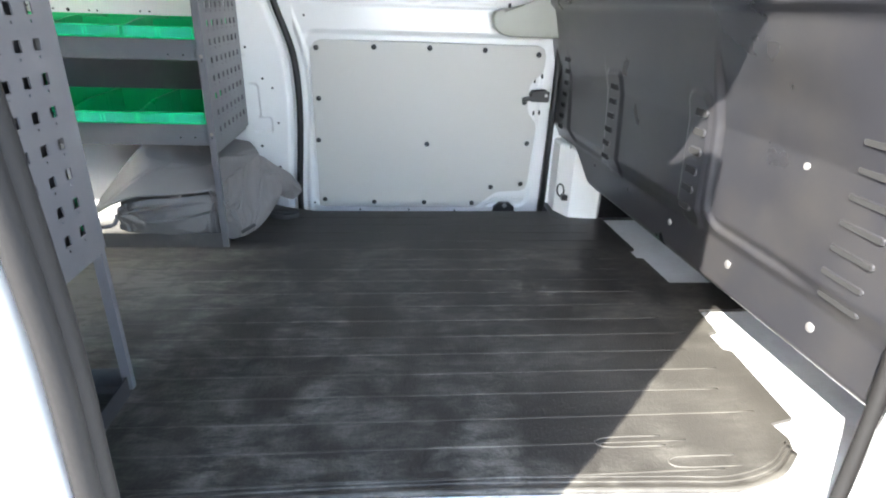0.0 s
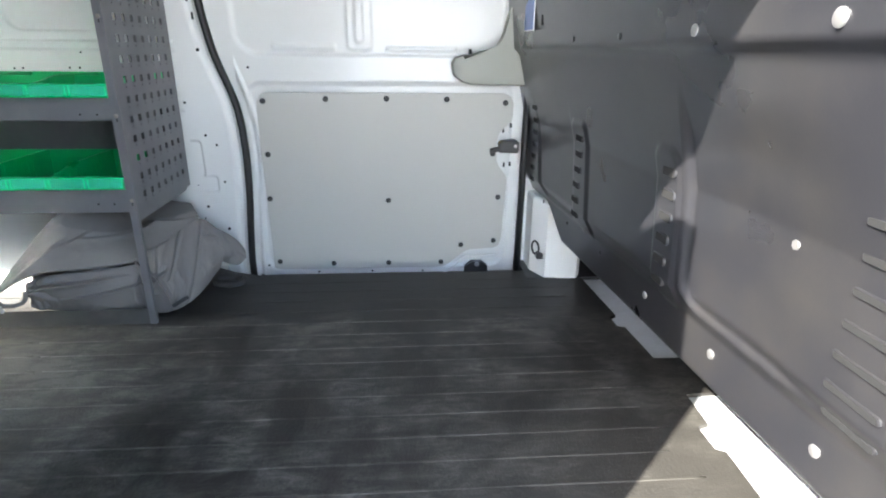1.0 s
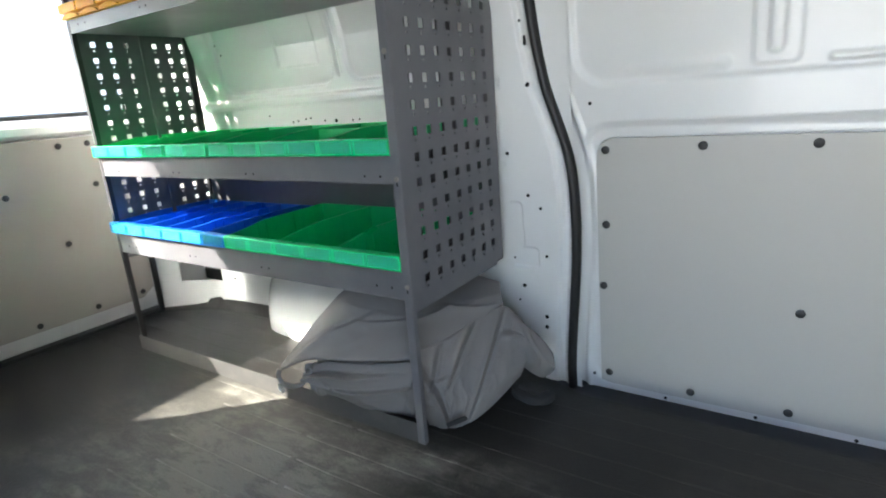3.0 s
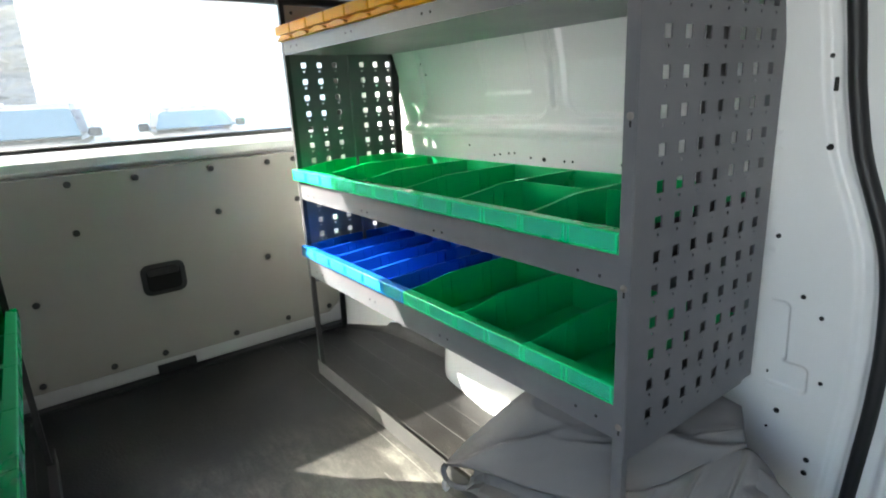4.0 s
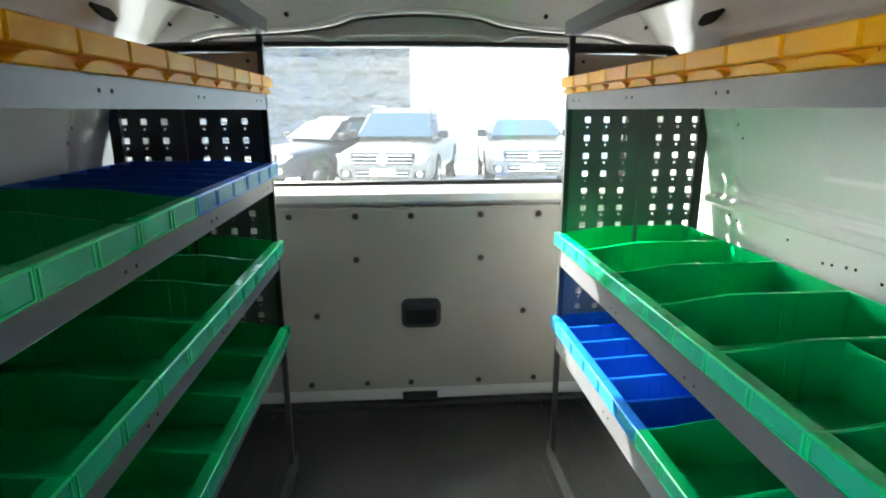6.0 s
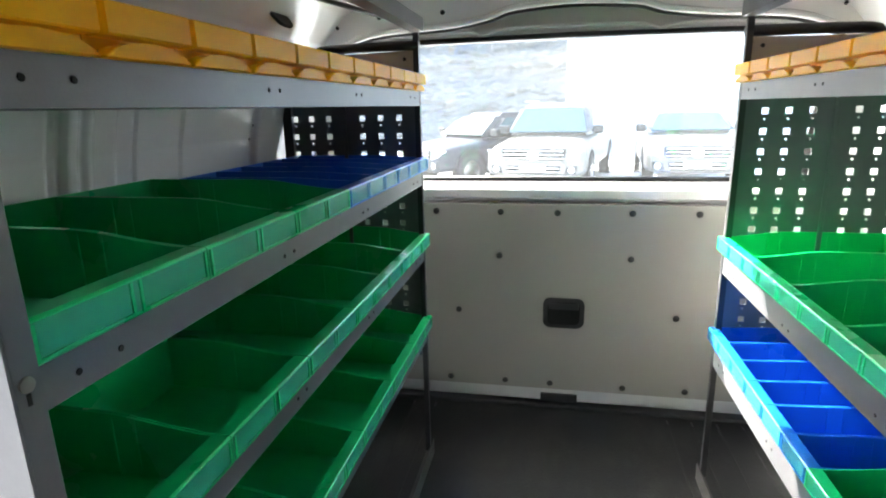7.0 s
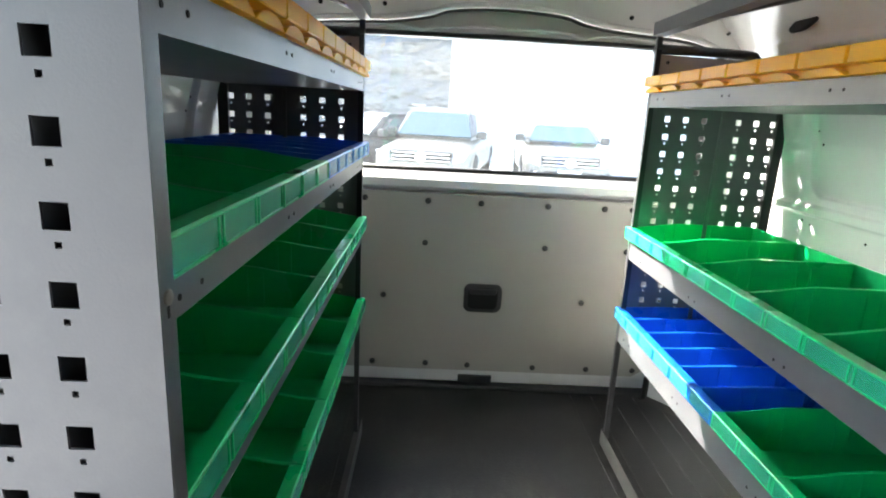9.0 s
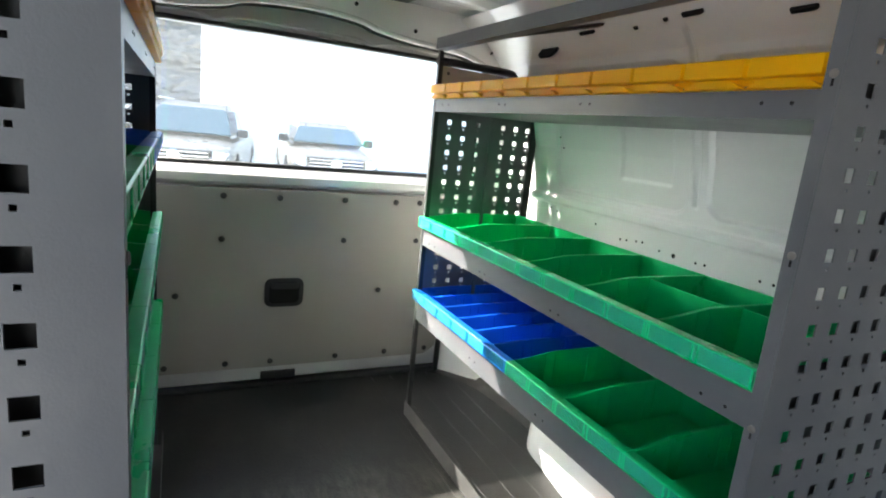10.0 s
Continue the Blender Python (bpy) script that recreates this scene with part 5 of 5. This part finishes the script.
bm = bmesh.new()
prism(bm, [(p.x, p.y) for p in smooth_line([(-0.445, 2.10, 0), (-0.40, 2.075, 0), (-0.345, 2.085, 0), (-0.33, 2.125, 0), (-0.36, 2.155, 0), (-0.42, 2.16, 0), (-0.45, 2.14, 0), (-0.445, 2.10, 0)], 4)[:-1]],
      "z", 0.001, 0.022, 0.005)
strap = tagged(part("folded_strap", bm, M_STRAP, None, "", "auto"), "dark grey webbing strap folded flat on the floor", "strap")
bm = bmesh.new()
prism(bm, [(-0.425, 2.105), (-0.36, 2.085), (-0.345, 2.120), (-0.41, 2.145)], "z", 0.0225, 0.034, 0.004)
part("strap_end", bm, M_STRAP, strap)

# ---- outside: yard, wall, bank, vehicles ----
GROUND = -0.62
bm = bmesh.new()
box(bm, -400, 400, -400, 400, GROUND - 0.2, GROUND)
tagged(part("ground", bm, M_GROUND), "pale concrete yard in full sun", "ground", "", "structure")
house = thing("building", None, "white rendered building at the back of the yard", "building", "", "structure")
bm = bmesh.new()
box(bm, -21.0, -20.4, 1.95, 16.0, GROUND, 6.5)
part("wall", bm, M_WALL, house)
bm = bmesh.new()
box(bm, -20.4, -20.0, 1.75, 3.1, GROUND, 6.6)
part("pilaster", bm, M_WALL, house)


def bank(u, w):
    """A broken rock face: leaning back, with ledges that run along it and cracks between the blocks."""
    ledge = noise.noise(Vector((u * 0.25, w * 1.5, 3.0)))
    block = abs(noise.noise(Vector((u * 0.9 + 0.6 * w, w * 2.6, 7.0))))
    rough = noise.noise(Vector((u * 3.1, w * 6.0, 1.0)))
    return (-21.6 - 0.45 * (w - GROUND) + 0.45 * ledge + 0.35 * block + 0.14 * rough, u, w)


rocks = grid_skin("rock_bank", frange(-14.0, 2.4, 0.09), frange(GROUND - 0.1, 5.0, 0.07), bank, M_ROCK)
rocks.data.polygons.foreach_set("use_smooth", [False] * len(rocks.data.polygons))
tagged(rocks, "grey broken rock bank behind the yard", "bank", "", "stuff")


def wheel(parent, x, y, r=0.36, w=0.24):
    bm = bmesh.new()
    s = 1 if y > 0 else -1
    disc(bm, (x, y - s * w, r), (0, s, 0), r, w, 24)
    tyre = part("wheel", bm, M_TYRE, parent)
    bm = bmesh.new()
    disc(bm, (x, y - s * 0.01, r), (0, s, 0), r * 0.62, 0.02, 18, 1)
    part("rim", bm, M_CHROME, tyre, "bright alloy rim")


def shell(bm, sections, n=28, power=5.0):
    """A closed body through cross-sections (x, half width, bottom, top), each a rounded oblong."""
    rings = []
    for x, hw, z0, z1 in sections:
        ring = []
        for k in range(n):
            a = 2 * math.pi * (k + 0.5) / n
            c, q = math.cos(a), math.sin(a)
            y = hw * math.copysign(abs(c) ** (2 / power), c)
            z = (z0 + z1) / 2 + (z1 - z0) / 2 * math.copysign(abs(q) ** (2 / power), q)
            ring.append(bm.verts.new((x, y * (1 - 0.05 * max(0.0, q)), z)))
        rings.append(ring)
    for p, q in zip(rings, rings[1:]):
        for k in range(n):
            bm.faces.new((p[k], p[(k + 1) % n], q[(k + 1) % n], q[k]))
    bm.faces.new(rings[0])
    bm.faces.new(rings[-1])


def vehicle(name, at, paint, label, width, length, roof_z, hood_z, kind):
    """A vehicle facing +x at its front end x = 0, its length towards -x."""
    car = thing(name, at, label, name.replace("_", " "))
    h = width / 2
    t = hood_z
    bm = bmesh.new()
    shell(bm, [(0.0, h * 0.74, 0.46, t - 0.34), (-0.02, h * 0.84, 0.40, t - 0.27), (-0.09, h * 0.94, 0.36, t - 0.18), (-0.25, h * 0.985, 0.34, t - 0.11), (-0.60, h, 0.34, t - 0.06), (-1.10, h, 0.34, t - 0.01),
               (-1.45, h, 0.34, t + 0.03), (-length + 0.45, h, 0.34, t + 0.05), (-length + 0.12, h * 0.98, 0.38, t + 0.04), (-length, h * 0.92, 0.52, t - 0.02)])
    part("body", bm, paint, car, "", True)
    cab_end = -3.5 if kind == "pickup" else -length + 0.35
    bm = bmesh.new()
    lo = [(-1.20, -h + 0.06), (-1.20, h - 0.06), (cab_end, h - 0.06), (cab_end, -h + 0.06)]
    hi = [(-2.02, -h + 0.25), (-2.02, h - 0.25), (cab_end + 0.35, h - 0.25), (cab_end + 0.35, -h + 0.25)]
    vl = [bm.verts.new((x, y, hood_z + 0.02)) for x, y in lo]
    vh = [bm.verts.new((x, y, roof_z)) for x, y in hi]
    bm.faces.new(vl), bm.faces.new(vh)
    for i in range(4):
        bm.faces.new((vl[i], vl[(i + 1) % 4], vh[(i + 1) % 4], vh[i]))
    bmesh.ops.bevel(bm, geom=list(bm.edges), offset=0.13, segments=4, affect="EDGES")
    part("cabin", bm, paint, car, "", "auto")

    def glass(pts):
        bm = bmesh.new()
        c = sum((Vector(p) for p in pts), Vector()) / len(pts)
        nrm = (Vector(pts[1]) - Vector(pts[0])).cross(Vector(pts[2]) - Vector(pts[1])).normalized()
        if nrm.dot(c - Vector((-2.2, 0, 1.0))) < 0:
            nrm = -nrm
        a = [bm.verts.new(Vector(p) + nrm * 0.012) for p in pts]
        b = [bm.verts.new(Vector(p) - nrm * 0.02) for p in pts]
        bm.faces.new(a), bm.faces.new(b)
        for i in range(len(pts)):
            bm.faces.new((a[i], a[(i + 1) % len(pts)], b[(i + 1) % len(pts)], b[i]))
        return part("windscreen" if abs(nrm.x) > 0.4 else "side_window", bm, M_CARGLASS, car)
    z0, z1 = hood_z + 0.09, roof_z - 0.11

    def on_front(y, z):
        k = (z - hood_z - 0.02) / (roof_z - hood_z - 0.02)
        return (-1.20 - 0.82 * k, y * (h - 0.06 - 0.19 * k), z)
    glass([on_front(-0.89, z0), on_front(0.89, z0), on_front(0.83, z1 - 0.03), on_front(0.74, z1), on_front(-0.74, z1), on_front(-0.83, z1 - 0.03)])
    for s in (1, -1):
        def on_side(x, z):
            k = (z - hood_z - 0.02) / (roof_z - hood_z - 0.02)
            return (x, s * (h - 0.06 - 0.19 * k), z)
        glass([on_side(-1.55, z0), on_side(-2.30, z0), on_side(-2.30, z1), on_side(-2.12, z1)])
        glass([on_side(-2.40, z0), on_side(cab_end + 0.2, z0), on_side(cab_end + 0.42, z1), on_side(-2.40, z1)])
        bm = bmesh.new()
        box(bm, -1.62, -1.46, s * (h + 0.02) - 0.10, s * (h + 0.02) + 0.10, hood_z + 0.06, hood_z + 0.22, 0.03)
        part("mirror", bm, M_BLACKPL, car)
        for x in (-0.85, -length + 0.95):
            wheel(car, x, s * (h + 0.01))
            bm = bmesh.new()
            disc(bm, (x, s * (h - 0.02), 0.40), (0, s, 0), 0.44, 0.026, 24)
            part("wheel_well", bm, M_HOLE, car)
        bm = bmesh.new()
        prism(bm, [(s * h * 0.64, hood_z - 0.37), (s * h * 0.86, hood_z - 0.31), (s * h * 0.93, hood_z - 0.18), (s * h * 0.66, hood_z - 0.17)], "x", -0.22, 0.004, 0.015)
        part("headlight", bm, M_LAMP, car, "clear headlight")
        bm = bmesh.new()
        disc(bm, (0.006, s * h * 0.74, 0.515), (1, 0, 0), 0.06, 0.02, 14, 1)
        part("fog_light", bm, M_LAMP, car)
    for z0, z1, k, count in ((hood_z - 0.37, hood_z - 0.16, 0.62 * h, 3), (0.44, 0.58, 0.54 * h, 2)):
        bm = bmesh.new()
        prism(bm, [(-k, z1), (-k * 0.93, z0), (k * 0.93, z0), (k, z1)], "x", -0.12, 0.016, 0.01)
        gr = part("grille", bm, M_HOLE, car, "black grille opening")
        for i in range(count):
            z = z0 + (z1 - z0) * (i + 0.5) / count
            bm = bmesh.new()
            box(bm, 0.0, 0.026, -k * 0.94, k * 0.94, z - 0.012, z + 0.012, 0.004)
            part("grille_bar", bm, M_CHROME, gr)
    for s in (1, -1):
        bm = bmesh.new()
        prism(bm, [(s * h * 0.60, 0.43), (s * h * 0.83, 0.45), (s * h * 0.86, 0.60), (s * h * 0.64, 0.57)], "x", -0.10, 0.006, 0.01)
        part("fog_lamp_housing", bm, M_BLACKPL, car)
    bm = bmesh.new()
    disc(bm, (0.020, 0, hood_z - 0.265), (1, 0, 0), 0.105, 0.02, 20, 1)
    part("badge", bm, M_CHROME, car, "round chrome badge")
    bm = bmesh.new()
    box(bm, 0.0, 0.034, -0.24, 0.24, 0.50, 0.61, 0.004)
    part("plate", bm, M_PAPER, car, "pale number plate")
    if kind == "pickup":
        bm = bmesh.new()
        for s in (1, -1):
            box(bm, -3.4, -2.1, s * (h - 0.30) - 0.02, s * (h - 0.30) + 0.02, roof_z + 0.02, roof_z + 0.06, 0.01)
        part("roof_rail", bm, M_CHROME, car)
    return car


vehicle("pickup_truck", pose(-11.0, 1.00, GROUND, 0, 0, -11), M_CARWHITE, "silver double-cab pickup truck parked in the yard", 1.95, 5.2, 1.74, 1.06, "pickup")
vehicle("car", pose(-11.6, 4.05, GROUND, 0, 0, -5), M_CARWHITE, "silver car with a tall bonnet parked in the yard", 1.90, 4.6, 1.57, 1.04, "suv")
vehicle("car", pose(-12.06, -1.55, GROUND, 0, 0, -40), M_CARDARK, "blue-grey hatchback parked in the yard", 1.75, 4.1, 1.55, 1.00, "hatch")
